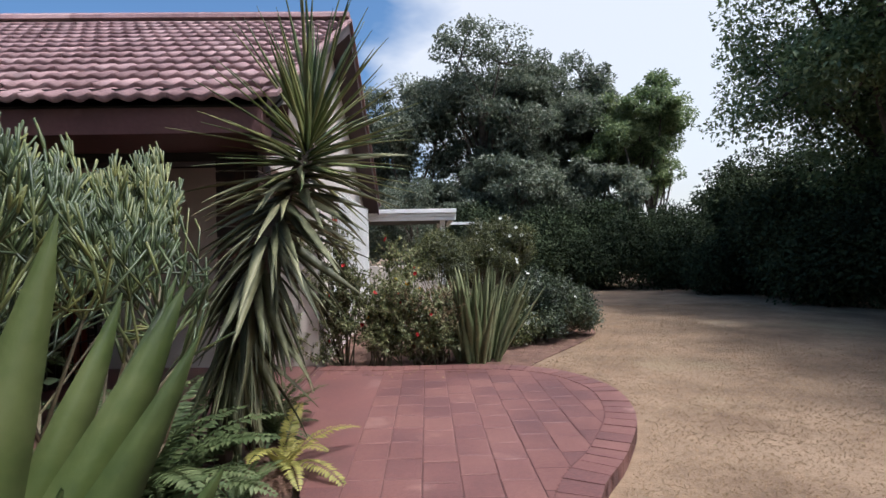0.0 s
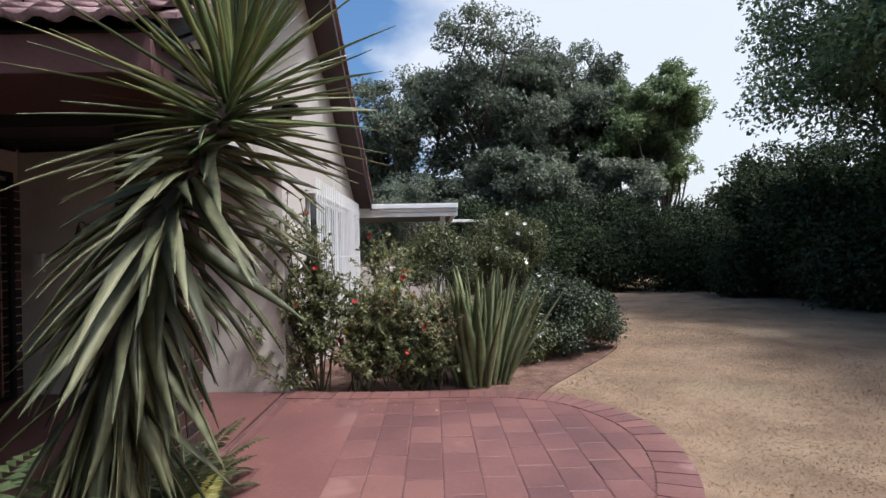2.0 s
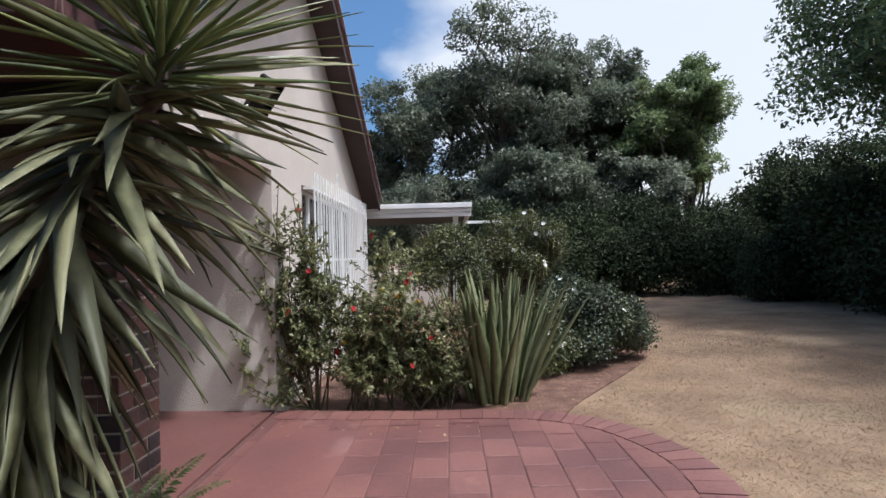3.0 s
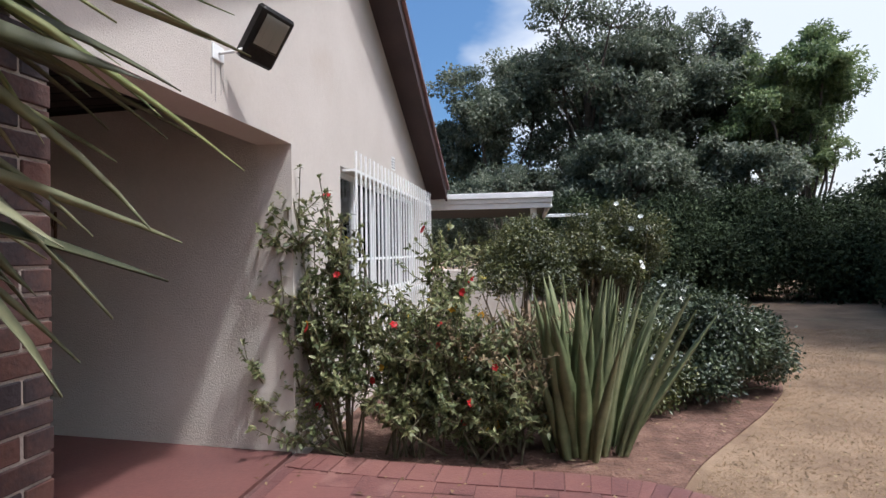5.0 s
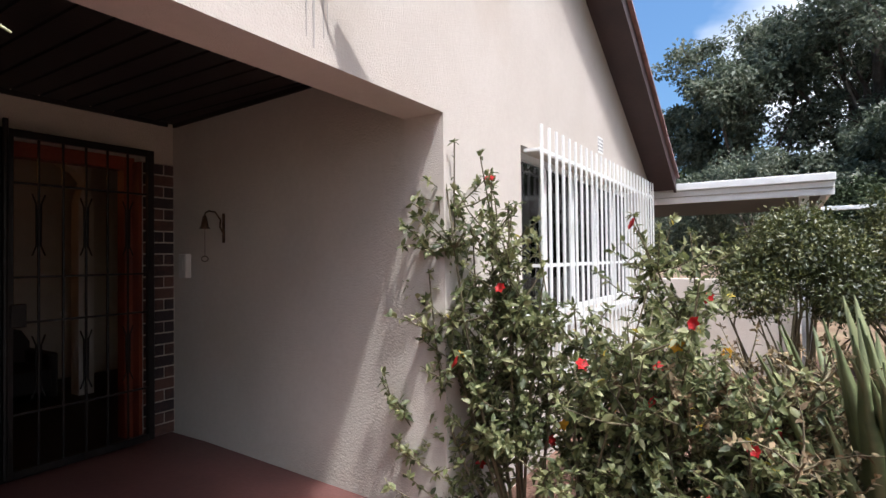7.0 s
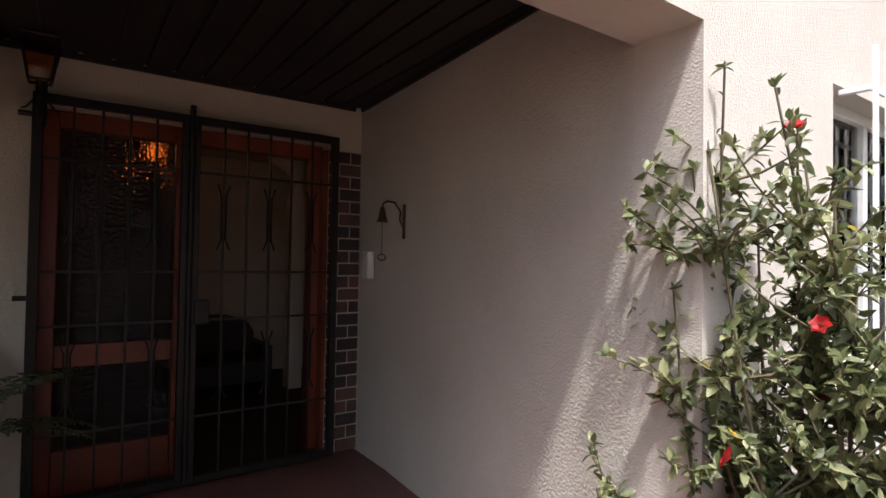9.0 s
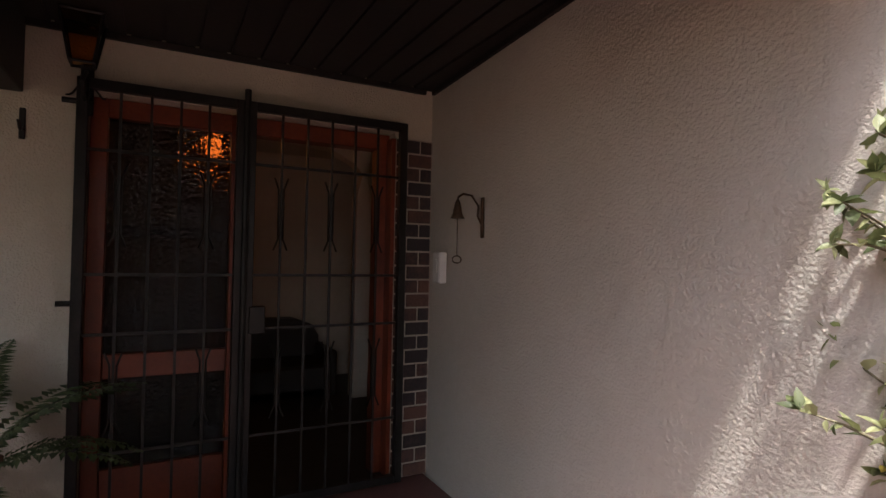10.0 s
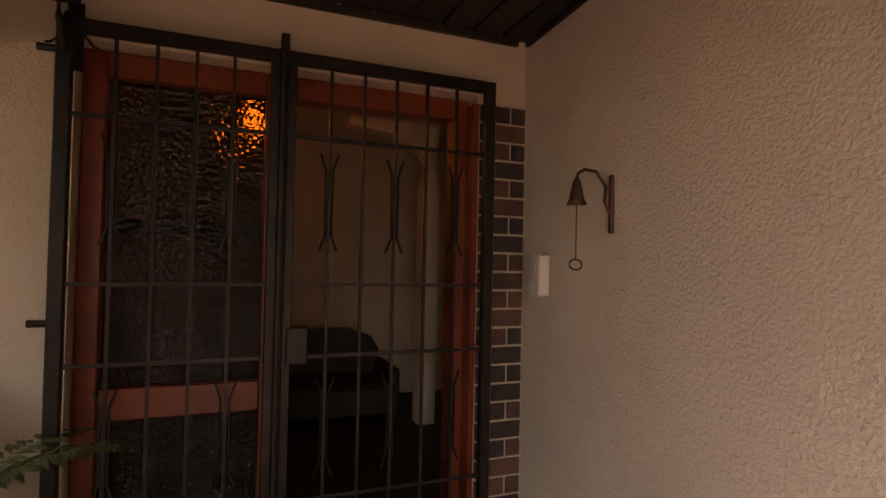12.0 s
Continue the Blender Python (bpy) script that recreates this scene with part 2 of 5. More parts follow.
def glass(name, colour, rough, bump=0.0, scale=60.0, alpha=0.25):
    m = bpy.data.materials.new(name)
    m.use_nodes = True
    n, l = m.node_tree.nodes, m.node_tree.links
    n.remove(n["Principled BSDF"])
    tr, gl, mx, fr = n.new("ShaderNodeBsdfTransparent"), n.new("ShaderNodeBsdfGlossy"), n.new("ShaderNodeMixShader"), n.new("ShaderNodeFresnel")
    if rough > 0.1:
        tr = n.new("ShaderNodeBsdfRefraction")
        tr.inputs["Roughness"].default_value, tr.inputs["IOR"].default_value = 0.03, 1.3
    tr.inputs["Color"].default_value = (*colour, 1)
    gl.inputs["Roughness"].default_value = min(rough, 0.2)
    fr.inputs["IOR"].default_value = 1.45
    if bump:
        vo, bp, tc = n.new("ShaderNodeTexVoronoi"), n.new("ShaderNodeBump"), n.new("ShaderNodeNewGeometry")
        vo.inputs["Scale"].default_value = scale
        l.new(tc.outputs["Position"], vo.inputs["Vector"])
        l.new(vo.outputs["Distance"], bp.inputs["Height"])
        bp.inputs["Strength"].default_value, bp.inputs["Distance"].default_value = bump, 0.01
        for node in (tr, gl, fr):
            l.new(bp.outputs[0], node.inputs["Normal"])
    l.new(fr.outputs[0], mx.inputs["Fac"])
    l.new(tr.outputs[0], mx.inputs[1])
    l.new(gl.outputs[0], mx.inputs[2])
    l.new(mx.outputs[0], n["Material Output"].inputs["Surface"])
    return m


GLASS = glass("clear_glass", (0.85, 0.88, 0.88), 0.02)
PATTERN_GLASS = glass("patterned_glass", (0.3, 0.22, 0.16), 0.15, 0.9, 48)
LANTERN_GLASS = glass("amber_glass", (0.75, 0.45, 0.2), 0.05)


def glow(name, colour, strength):
    m = bpy.data.materials.new(name)
    m.use_nodes = True
    b = m.node_tree.nodes["Principled BSDF"]
    b.inputs["Emission Color"].default_value, b.inputs["Emission Strength"].default_value = (*colour, 1), strength
    return m


LAMP_GLOW = glow("lamp_bulb", (1.0, 0.33, 0.06), 6)


# ---- mesh helpers ----
def finish(name, mesh, mat, parent=None, label="", smooth=False, m=None):
    mesh.materials.clear()
    mesh.materials.append(mat)
    if smooth:
        mesh.polygons.foreach_set("use_smooth", [True] * len(mesh.polygons))
    ob = new(name, mesh)
    if parent is not None:
        ob.parent = parent
    if m is not None:
        ob.matrix_basis = m
    if label:
        ob["label"] = label
    return ob


def part(name, bm, mat, parent=None, label="", smooth=False, m=None):
    """Links a bmesh as one mesh object under a thing or a part."""
    mesh = bpy.data.meshes.new(name)
    bmesh.ops.recalc_face_normals(bm, faces=bm.faces)
    bm.to_mesh(mesh)
    bm.free()
    return finish(name, mesh, mat, parent, label, smooth, m)


def thing(name, label, category, m=None, group="", kind=""):
    ob = new(name)
    ob.empty_display_size = 0.1
    if m is not None:
        ob.matrix_basis = m
    return tagged(ob, label, category, group, kind)


def box(bm, x0, x1, y0, y1, z0, z1, bevel=0.0):
    vs = [bm.verts.new((x, y, z)) for x in (x0, x1) for y in (y0, y1) for z in (z0, z1)]
    fs = [bm.faces.new([vs[i] for i in q]) for q in ((0, 1, 3, 2), (4, 6, 7, 5), (0, 4, 5, 1), (2, 3, 7, 6), (0, 2, 6, 4), (1, 5, 7, 3))]
    if bevel:
        bmesh.ops.bevel(bm, geom=list({e for f in fs for e in f.edges}), offset=bevel, segments=1, affect="EDGES")
    return bm


def boxes(*rows, bevel=0.0):
    bm = bmesh.new()
    for r in rows:
        box(bm, *r, bevel=bevel)
    return bm


def prism(bm, pts, axis, a, b):
    """A polygon of the two other axes, pushed along an axis from a to b."""
    def at(p, q, c):
        return {"x": (c, p, q), "y": (p, c, q), "z": (p, q, c)}[axis]
    lo = [bm.verts.new(at(p, q, a)) for p, q in pts]
    hi = [bm.verts.new(at(p, q, b)) for p, q in pts]
    bm.faces.new(lo)
    bm.faces.new(hi[::-1])
    for i in range(len(pts)):
        j = (i + 1) % len(pts)
        bm.faces.new((lo[i], lo[j], hi[j], hi[i]))
    return bm


def tube(bm, pts, radii, n=6, cap=True):
    pts = [Vector(p) for p in pts]
    if not hasattr(radii, "__len__"):
        radii = [radii] * len(pts)
    rings = []
    for i, p in enumerate(pts):
        d = (pts[min(i + 1, len(pts) - 1)] - pts[max(i - 1, 0)]).normalized()
        a = d.cross(Vector((0, 0, 1)) if abs(d.z) < 0.9 else Vector((1, 0, 0))).normalized()
        b = d.cross(a)
        rings.append([bm.verts.new(p + float(radii[i]) * (a * math.cos(2 * math.pi * k / n) + b * math.sin(2 * math.pi * k / n))) for k in range(n)])
    for r, s in zip(rings, rings[1:]):
        for k in range(n):
            bm.faces.new((r[k], r[(k + 1) % n], s[(k + 1) % n], s[k]))
    if cap:
        bm.faces.new(rings[0])
        bm.faces.new(rings[-1][::-1])
    return bm


def lathe(bm, profile, centre=(0, 0, 0), n=16):
    """Turns a profile of (radius, z) round the upright."""
    c = Vector(centre)
    rings = [[bm.verts.new(c + Vector((r * math.cos(2 * math.pi * k / n), r * math.sin(2 * math.pi * k / n), z))) for k in range(n)] for r, z in profile]
    for r, s in zip(rings, rings[1:]):
        for k in range(n):
            bm.faces.new((r[k], r[(k + 1) % n], s[(k + 1) % n], s[k]))
    bm.faces.new(rings[0][::-1])
    bm.faces.new(rings[-1])
    return bm


def quick_mesh(name, verts, faces):
    """A mesh from arrays of vertices and of equal-sided faces."""
    mesh = bpy.data.meshes.new(name)
    verts, faces = np.asarray(verts, np.float32), np.asarray(faces, np.int32)
    k = faces.shape[1]
    mesh.vertices.add(len(verts))
    mesh.vertices.foreach_set("co", verts.ravel())
    mesh.loops.add(faces.size)
    mesh.loops.foreach_set("vertex_index", faces.ravel())
    mesh.polygons.add(len(faces))
    mesh.polygons.foreach_set("loop_start", np.arange(len(faces), dtype=np.int32) * k)
    mesh.update(calc_edges=True)
    return mesh


rng = np.random.default_rng(7)


def unit(v):
    return v / np.maximum(np.linalg.norm(v, axis=-1, keepdims=True), 1e-9)


def leaf_mesh(name, at, along, facing, length, width, fold=0.25):
    """Folded leaves of four corners, one island each, at the points given."""
    along = unit(along)
    side = unit(np.cross(along, facing))
    up = np.cross(side, along)
    L, W = np.asarray(length)[:, None], np.asarray(width)[:, None]
    mid = at + along * L * 0.45
    base, tip = at, at + along * L - up * L * 0.12
    r, s = mid + side * W * 0.5 + up * W * fold, mid - side * W * 0.5 + up * W * fold
    n = len(at)
    verts = np.stack([base, r, tip, s], 1).reshape(-1, 3)
    i = np.arange(n)[:, None] * 4
    faces = np.concatenate([i + np.array([[0, 1, 2]]), i + np.array([[0, 2, 3]])], 0)
    return quick_mesh(name, verts, faces)


def clump_leaves(name, clumps, count, length, width, shell=0.55, seed=1, droop=0.2):
    """Leaves in the shells of uneven clumps, rows of (x, y, z, radius, squash)."""
    g = np.random.default_rng(seed)
    c = np.asarray(clumps, float)
    w = c[:, 3] ** 2
    pick = g.choice(len(c), count, p=w / w.sum())
    d = unit(g.normal(size=(count, 3)))
    rad = c[pick, 3] * (shell + (1 - shell) * g.random(count) ** 0.6) * (1 + 0.18 * np.sin(d[:, 0] * 7 + pick) * np.cos(d[:, 1] * 6 + pick * 2) + 0.16 * g.normal(size=count))
    at = c[pick, :3] + d * rad[:, None] * np.stack([np.ones(count), np.ones(count), c[pick, 4]], 1)
    along = unit(d + 0.9 * g.normal(size=(count, 3)) + np.array([0, 0, -droop]))
    face = unit(d * 0.9 + np.array([0, 0, 0.6]) + 0.4 * g.normal(size=(count, 3)))
    s = 0.6 + 0.8 * g.random(count)
    return leaf_mesh(name, at, along, face, length * s, width * s)


def limb(bm, a, b, ra, rb, g, bend=0.1, steps=4, n=6):
    a, b = np.asarray(a, float), np.asarray(b, float)
    L = np.linalg.norm(b - a)
    off = g.normal(size=3) * L * bend
    pts = [a + (b - a) * t + off * math.sin(math.pi * t) for t in np.linspace(0, 1, steps + 1)]
    tube(bm, pts, [ra + (rb - ra) * t for t in np.linspace(0, 1, steps + 1)], n)
    return pts


def twig_leaves(name, tips, count, length, width, seed):
    """Leaves in loose sprays round twig tips, rows of (x, y, z, spray radius)."""
    g = np.random.default_rng(seed)
    c = np.asarray(tips, float)
    pick = g.integers(len(c), size=count)
    d = g.normal(size=(count, 3))
    d *= (np.minimum(1.0, 1.7 / np.linalg.norm(d, axis=1)))[:, None] * np.array([1.0, 1.0, 0.62])
    at = c[pick, :3] + d * c[pick, 3][:, None] * 0.5
    along = unit(unit(d) + 0.9 * g.normal(size=(count, 3)) + np.array([0, 0, -0.25]))
    face = unit(np.array([0, 0, 1.0]) + unit(d) * 0.7 + 0.5 * g.normal(size=(count, 3)))
    s = 0.6 + 0.8 * g.random(count)
    return leaf_mesh(name, at, along, face, length * s, width * s)


def tree_at(name, label, x, y, height, spread, leaves, leaf, mat, seed, clear=0.25, clumps=18, lean=0.0, tips=16, ragged=1.0):
    """A tapered trunk, limbs to uneven boughs, twigs to loose sprays of small leaves."""
    g = np.random.default_rng(seed)
    t = thing(name, label, "tree", pose(x, y, 0, 0, 0, 0))
    boughs, sprays = [], []
    mid, half = 0.5 * (1 + clear) * height, 0.5 * (1 - clear) * height
    for i in range(clumps):
        d = unit(g.normal(size=3))
        far_out = 0.28 + 0.52 * g.random() ** 0.7
        b = np.array([d[0] * spread * far_out, d[1] * spread * far_out, mid + d[2] * half * far_out])
        b[0] += lean * b[2] / height
        boughs.append(b)
        r = spread * (0.27 + 0.2 * g.random())
        for k in range(tips):
            e = unit(g.normal(size=3) + 0.5 * d)
            q = b + e * r * (0.3 + 0.85 * ragged * g.random()) * np.array([1, 1, 0.75])
            sprays.append((*q, spread * (0.09 + 0.12 * g.random())))
    bm = bmesh.new()
    trunk = limb(bm, (0, 0, -0.1), (lean * 0.5, 0, height * 0.68), height * 0.024, height * 0.009, g, 0.04, 6, 8)
    for i, b in enumerate(boughs):
        k = int(np.clip(b[2] / height * 6 - 1, 1, 5))
        limb(bm, trunk[k], b, height * 0.009, height * 0.003, g, 0.1, 4, 5)
        for q in sprays[i * tips: i * tips + 6]:
            limb(bm, b, q[:3], height * 0.003, height * 0.001, g, 0.08, 2, 4)
    part("trunk", bm, BARK, t, "grey-brown branching trunk", smooth=True)
    finish("crown", twig_leaves("crown", sprays, leaves, leaf, leaf * 0.55, seed), mat, t)
    return t


def shrub(name, label, x, y, clumps, leaves, leaf, mat, seed, flowers=0, flower_size=0.05, category="shrub", shell=0.5, z=0.0):
    g = np.random.default_rng(seed)
    t = thing(name, label, category, pose(x, y, z))
    bm = bmesh.new()
    for c in clumps:
        for k in range(3):
            e = np.array(c[:3]) + g.normal(size=3) * c[3] * 0.4
            limb(bm, (g.normal() * 0.08, g.normal() * 0.08, -0.03), e, 0.014, 0.004, g, 0.08, 3, 4)
    part("stem", bm, STEM, t)
    finish("foliage", clump_leaves("foliage", clumps, leaves, leaf, leaf * 0.5, shell, seed), mat, t)
    for k in range(flowers):
        c = clumps[g.integers(len(clumps))]
        d = unit(np.array([g.normal(), g.normal() - 0.9, abs(g.normal()) + 0.4]))
        p = np.array(c[:3]) + d * c[3] * np.array([1, 1, c[4]]) * 1.04
        if p[2] < 0.3:
            continue
        flower_at(t, p, d, flower_size, WHITE_PETAL, g)
    return t


def flower_at(parent, p, d, size, mat, g, petals=6):
    n = petals
    a = np.linspace(0, 2 * math.pi, n, endpoint=False) + g.random() * 3
    d = unit(np.asarray(d, float))
    s = unit(np.cross(d, [0.3, 0.2, 0.9]))
    u = np.cross(d, s)
    al = np.cos(a)[:, None] * s + np.sin(a)[:, None] * u + d * 0.5
    return finish("flower", leaf_mesh("flower", np.repeat(np.asarray(p, float)[None], n, 0), al, np.repeat(d[None], n, 0) + 0.01, np.full(n, size), np.full(n, size * 1.25)), mat, parent)


def blade_mesh(name, length, width, curve, fold, n=8, seed=0, base=0.5, belly=0.35):
    """A long pointed leaf with a trough, along +x, which bows down by curve, of its own thickness."""
    g = np.random.default_rng(seed)
    t = np.linspace(0, 1, n + 1)
    w = width * np.where(t < belly, base + (1 - base) * np.sin(t / belly * math.pi / 2), np.maximum(0.02, (1 - (t - belly) / (1 - belly)) ** 0.75))
    ang = curve * t
    x = np.concatenate([[0], np.cumsum(np.cos(ang[1:]) * length / n)])
    z = np.concatenate([[0], np.cumsum(-np.sin(ang[1:]) * length / n)])
    wob = np.cumsum(g.normal(size=n + 1)) * length * 0.004
    th = width * 0.05 + 0.0015
    rows = []
    for i in range(n + 1):
        rows.append([(x[i], wob[i] - w[i] / 2, z[i] + w[i] * fold), (x[i], wob[i], z[i]), (x[i], wob[i] + w[i] / 2, z[i] + w[i] * fold), (x[i], wob[i], z[i] - th)])
    verts = np.array(rows).reshape(-1, 3)
    faces = []
    for i in range(n):
        a, b = i * 4, i * 4 + 4
        for p, q in ((0, 1), (1, 2), (2, 3), (3, 0)):
            faces.append((a + p, a + q, b + q, b + p))
    m = quick_mesh(name, verts, faces)
    m.polygons.foreach_set("use_smooth", [True] * len(m.polygons))
    return m


def place_blade(name, mesh, parent, p, yaw, pitch, scale=1.0, roll=0.0):
    """Puts a leaf at p, turned by yaw and raised by pitch, in degrees."""
    ob = new(name, mesh)
    ob.parent = parent
    m = Matrix.Translation(p) @ Euler((0, 0, radians(yaw))).to_matrix().to_4x4() @ Euler((0, radians(-pitch), 0)).to_matrix().to_4x4() @ Euler((radians(roll), 0, 0)).to_matrix().to_4x4()
    ob.matrix_basis = m @ Matrix.Diagonal((scale, scale, scale, 1))
    return ob


def world_of(u, v, z=0.0):
    return HOUSE @ Vector((u, v, z))


# ---- ground, lawn, bed, paving ----
PAVE = 0.10
g_bm = bmesh.new()
xs = [-400, -120, -40, -16, -8, -4, 0, 2, 4, 6, 8, 12, 16, 24, 60, 150, 400]
ys = [-400, -120, -40, -12, -6, -3, 0, 2, 4, 6, 8, 10, 12, 16, 20, 30, 60, 150, 400]
grid = {}
for i, x in enumerate(xs):
    for j, y in enumerate(ys):
        grid[i, j] = g_bm.verts.new((x, y, 0.02 * math.sin(x * 0.7) * math.sin(y * 0.5) if 3 < x < 20 and 4 < y < 25 else 0))
for i in range(len(xs) - 1):
    for j in range(len(ys) - 1):
        g_bm.faces.new((grid[i, j], grid[i + 1, j], grid[i + 1, j + 1], grid[i, j + 1]))
tagged(part("ground", g_bm, LAWN, smooth=True), "dry straw-coloured lawn, patchy and worn", "lawn", kind="structure")


def slab_of(points, z0, z1):
    bm = bmesh.new()
    prism(bm, points, "z", z0, z1)
    return bm


def smooth_line(points, steps=6):
    out = []
    P = [np.array(p, float) for p in points]
    for i in range(len(P) - 1):
        a, b, c, d = P[max(i - 1, 0)], P[i], P[i + 1], P[min(i + 2, len(P) - 1)]
        for t in np.linspace(0, 1, steps, endpoint=False):
            out.append(tuple(0.5 * (2 * b + (c - a) * t + (2 * a - 5 * b + 4 * c - d) * t * t + (3 * b - a - 3 * c + d) * t ** 3)))
    out.append(tuple(P[-1]))
    return out


# the bed in front of the gable (world places)
bed_edge = smooth_line([(1.0, 6.05), (1.25, 6.55), (1.78, 7.35), (2.2, 8.0), (2.6, 8.8), (2.7, 9.8), (2.6, 11.3), (2.5, 12.5)], 5)
tagged(part("bed_soil", slab_of([(-1.9, 12.5), (-1.35, 6.1), (-0.6, 5.9)] + bed_edge, -0.05, 0.012), SOIL, smooth=False), "red-brown flower bed soil along the gable wall", "flower bed", kind="structure")
left_bed = smooth_line([(-0.15, -3.0), (-0.25, -1.0), (-0.35, 0.5), (-0.5, 1.8), (-0.75, 2.8), (-1.05, 3.9), (-1.35, 4.15)], 5)
tagged(part("bed_soil", slab_of(left_bed + [(-3.6, 3.9), (-6, 3.9), (-6, -3)], -0.05, 0.06), SOIL), "dark red-brown soil of the planted bed by the path", "flower bed", kind="structure")

right_edge = smooth_line([(1.85, -8.5), (1.8, -6.5), (1.9, -4.6), (2.17, -3.5), (2.54, -2.88), (2.9, -2.1), (3.0, -1.25), (2.72, -0.55), (2.3, -0.24), (1.87, -0.13), (1.0, -0.1), (0.25, -0.03), (0.1, 0.0)], 5)
left_edge = smooth_line([(0.0, -1.8), (0.15, -2.2), (0.45, -3.0), (0.62, -3.6), (0.7, -4.6), (0.65, -6.5), (0.6, -8.5)], 4)
outline = right_edge + [(0.0, 0.0), (-0.02, -1.75)] + left_edge
base = part("pavement", slab_of(outline, -0.1, PAVE - 0.006), JOINT, m=HOUSE)
tagged(base, "raised terrace of red clay pavers with a curved edge", "pavement", kind="structure")
porch_floor = part("floor", boxes((-2.62, -0.02, -2.75, 0.12, -0.1, PAVE + 0.004)), RED_FLOOR, m=HOUSE)
tagged(porch_floor, "polished red porch floor in front of the gated door", "floor", kind="structure")

# ---- house shell ----
RIDGE_V, RIDGE_Z, EAVE_V, EAVE_Z, BACK_V, BACK_Z = 0.95, 4.52, -2.82, 2.41, 4.98, 2.36


def roof_z(v):
    """Height of the roof's upper side at v."""
    if v < RIDGE_V:
        return EAVE_Z + (RIDGE_Z - EAVE_Z) * (v - EAVE_V) / (RIDGE_V - EAVE_V)
    return RIDGE_Z + (BACK_Z - RIDGE_Z) * (v - RIDGE_V) / (BACK_V - RIDGE_V)


WIN = (0.93, 4.2, 0.95, 2.13)
THICK = 0.24


def up(v):
    return roof_z(v) - 0.12


bm = bmesh.new()
for poly in ([(-1.95, 2.13), (0, 2.13), (0, up(0)), (-1.95, up(-1.95))],
             [(0, 0), (WIN[0], 0), (WIN[0], WIN[2]), (WIN[0], WIN[3]), (WIN[0], up(WIN[0])), (0, up(0)), (0, 2.13)],
             [(WIN[0], 0), (WIN[1], 0), (WIN[1], WIN[2]), (WIN[0], WIN[2])],
             [(WIN[0], WIN[3]), (WIN[1], WIN[3]), (WIN[1], up(WIN[1])), (RIDGE_V, up(RIDGE_V)), (WIN[0], up(WIN[0]))],
             [(WIN[1], 0), (4.72, 0), (4.72, up(4.72)), (WIN[1], up(WIN[1])), (WIN[1], WIN[3]), (WIN[1], WIN[2])]):
    prism(bm, poly, "x", -THICK, 0)
bmesh.ops.remove_doubles(bm, verts=bm.verts[:], dist=0.0005)
tagged(part("wall_gable", bm, PLASTER, m=HOUSE), "rough cream plastered gable wall over the porch opening", "wall", kind="structure")
bm = bmesh.new()
prism(bm, [(-THICK, 0.0), (-2.6, 0.15), (-2.6, 0.35), (-THICK, 0.25)], "z", 0, 2.6)
tagged(part("wall_porch", bm, PLASTER_SIDE, m=HOUSE), "textured cream plaster side wall of the porch", "wall", kind="structure")
GL, GR, GT = -1.69, -0.07, 2.21       # the gate
bm = boxes((-2.85, -2.57, -2.75, GL + 0.03, 0, 2.6), (-2.85, -2.57, GL + 0.03, GR - 0.03, GT - 0.03, 2.6), (-2.85, -2.58, GR - 0.03, 0.4, 0, 2.6))
tagged(part("wall_door", bm, PLASTER_INNER, m=HOUSE), "cream plastered porch wall round the gated front door", "wall", kind="structure")
tagged(part("wall_front", boxes((-9.0, -2.86, -2.0, -1.76, 0, 2.6)), BRICK, m=HOUSE), "dark brown brick front wall under the eaves", "wall", kind="structure")
tagged(part("beam_front", boxes((-2.569, -THICK - 0.003, -2.14, -1.9, 2.13, 2.464), (-THICK - 0.002, -0.004, -2.14, -1.995, 2.134, 2.6), bevel=0.006), DARK_WOOD, m=HOUSE), "dark beam over the open front of the porch", "beam", kind="structure")
tagged(part("wall_back", boxes((-9.0, -THICK, 4.48, 4.72, 0, 2.4)), PLASTER, m=HOUSE), "cream plastered back wall", "wall", kind="structure")
tagged(part("wall_end", boxes((-9.24, -9.0, -2.0, 4.72, 0, 2.4)), PLASTER, m=HOUSE), "cream plastered end wall", "wall", kind="structure")
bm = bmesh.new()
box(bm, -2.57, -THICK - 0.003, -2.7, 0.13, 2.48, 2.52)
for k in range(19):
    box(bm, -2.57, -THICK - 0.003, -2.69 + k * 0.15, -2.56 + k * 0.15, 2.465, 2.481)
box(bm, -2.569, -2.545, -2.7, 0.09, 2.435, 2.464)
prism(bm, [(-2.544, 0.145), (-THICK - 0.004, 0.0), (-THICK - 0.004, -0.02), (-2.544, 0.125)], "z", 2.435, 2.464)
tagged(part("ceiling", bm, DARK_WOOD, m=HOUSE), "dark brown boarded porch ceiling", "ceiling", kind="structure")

# roof body, fascia, barge boards
roof = thing("roof", "pitched roof of weathered maroon concrete tiles", "roof", HOUSE, kind="structure")
bm = bmesh.new()
prism(bm, [(EAVE_V + 0.02, EAVE_Z - 0.09), (RIDGE_V, RIDGE_Z - 0.09), (BACK_V, BACK_Z - 0.09), (BACK_V, BACK_Z - 0.03), (RIDGE_V, RIDGE_Z - 0.03), (EAVE_V + 0.02, EAVE_Z - 0.03)], "x", -9.3, 0.26)
part("roof_deck", bm, DARK_WOOD, roof)
bm = boxes((-9.3, 0.24, EAVE_V, EAVE_V + 0.03, 2.19, 2.36), bevel=0.004)
box(bm, -9.3, 0.2, EAVE_V + 0.031, -1.98, 2.2, 2.215)
part("fascia", bm, MAROON, roof, "wide maroon painted fascia board")
bm = boxes((0.2, 0.24, EAVE_V + 0.031, -1.96, 2.19, 2.38), bevel=0.004)
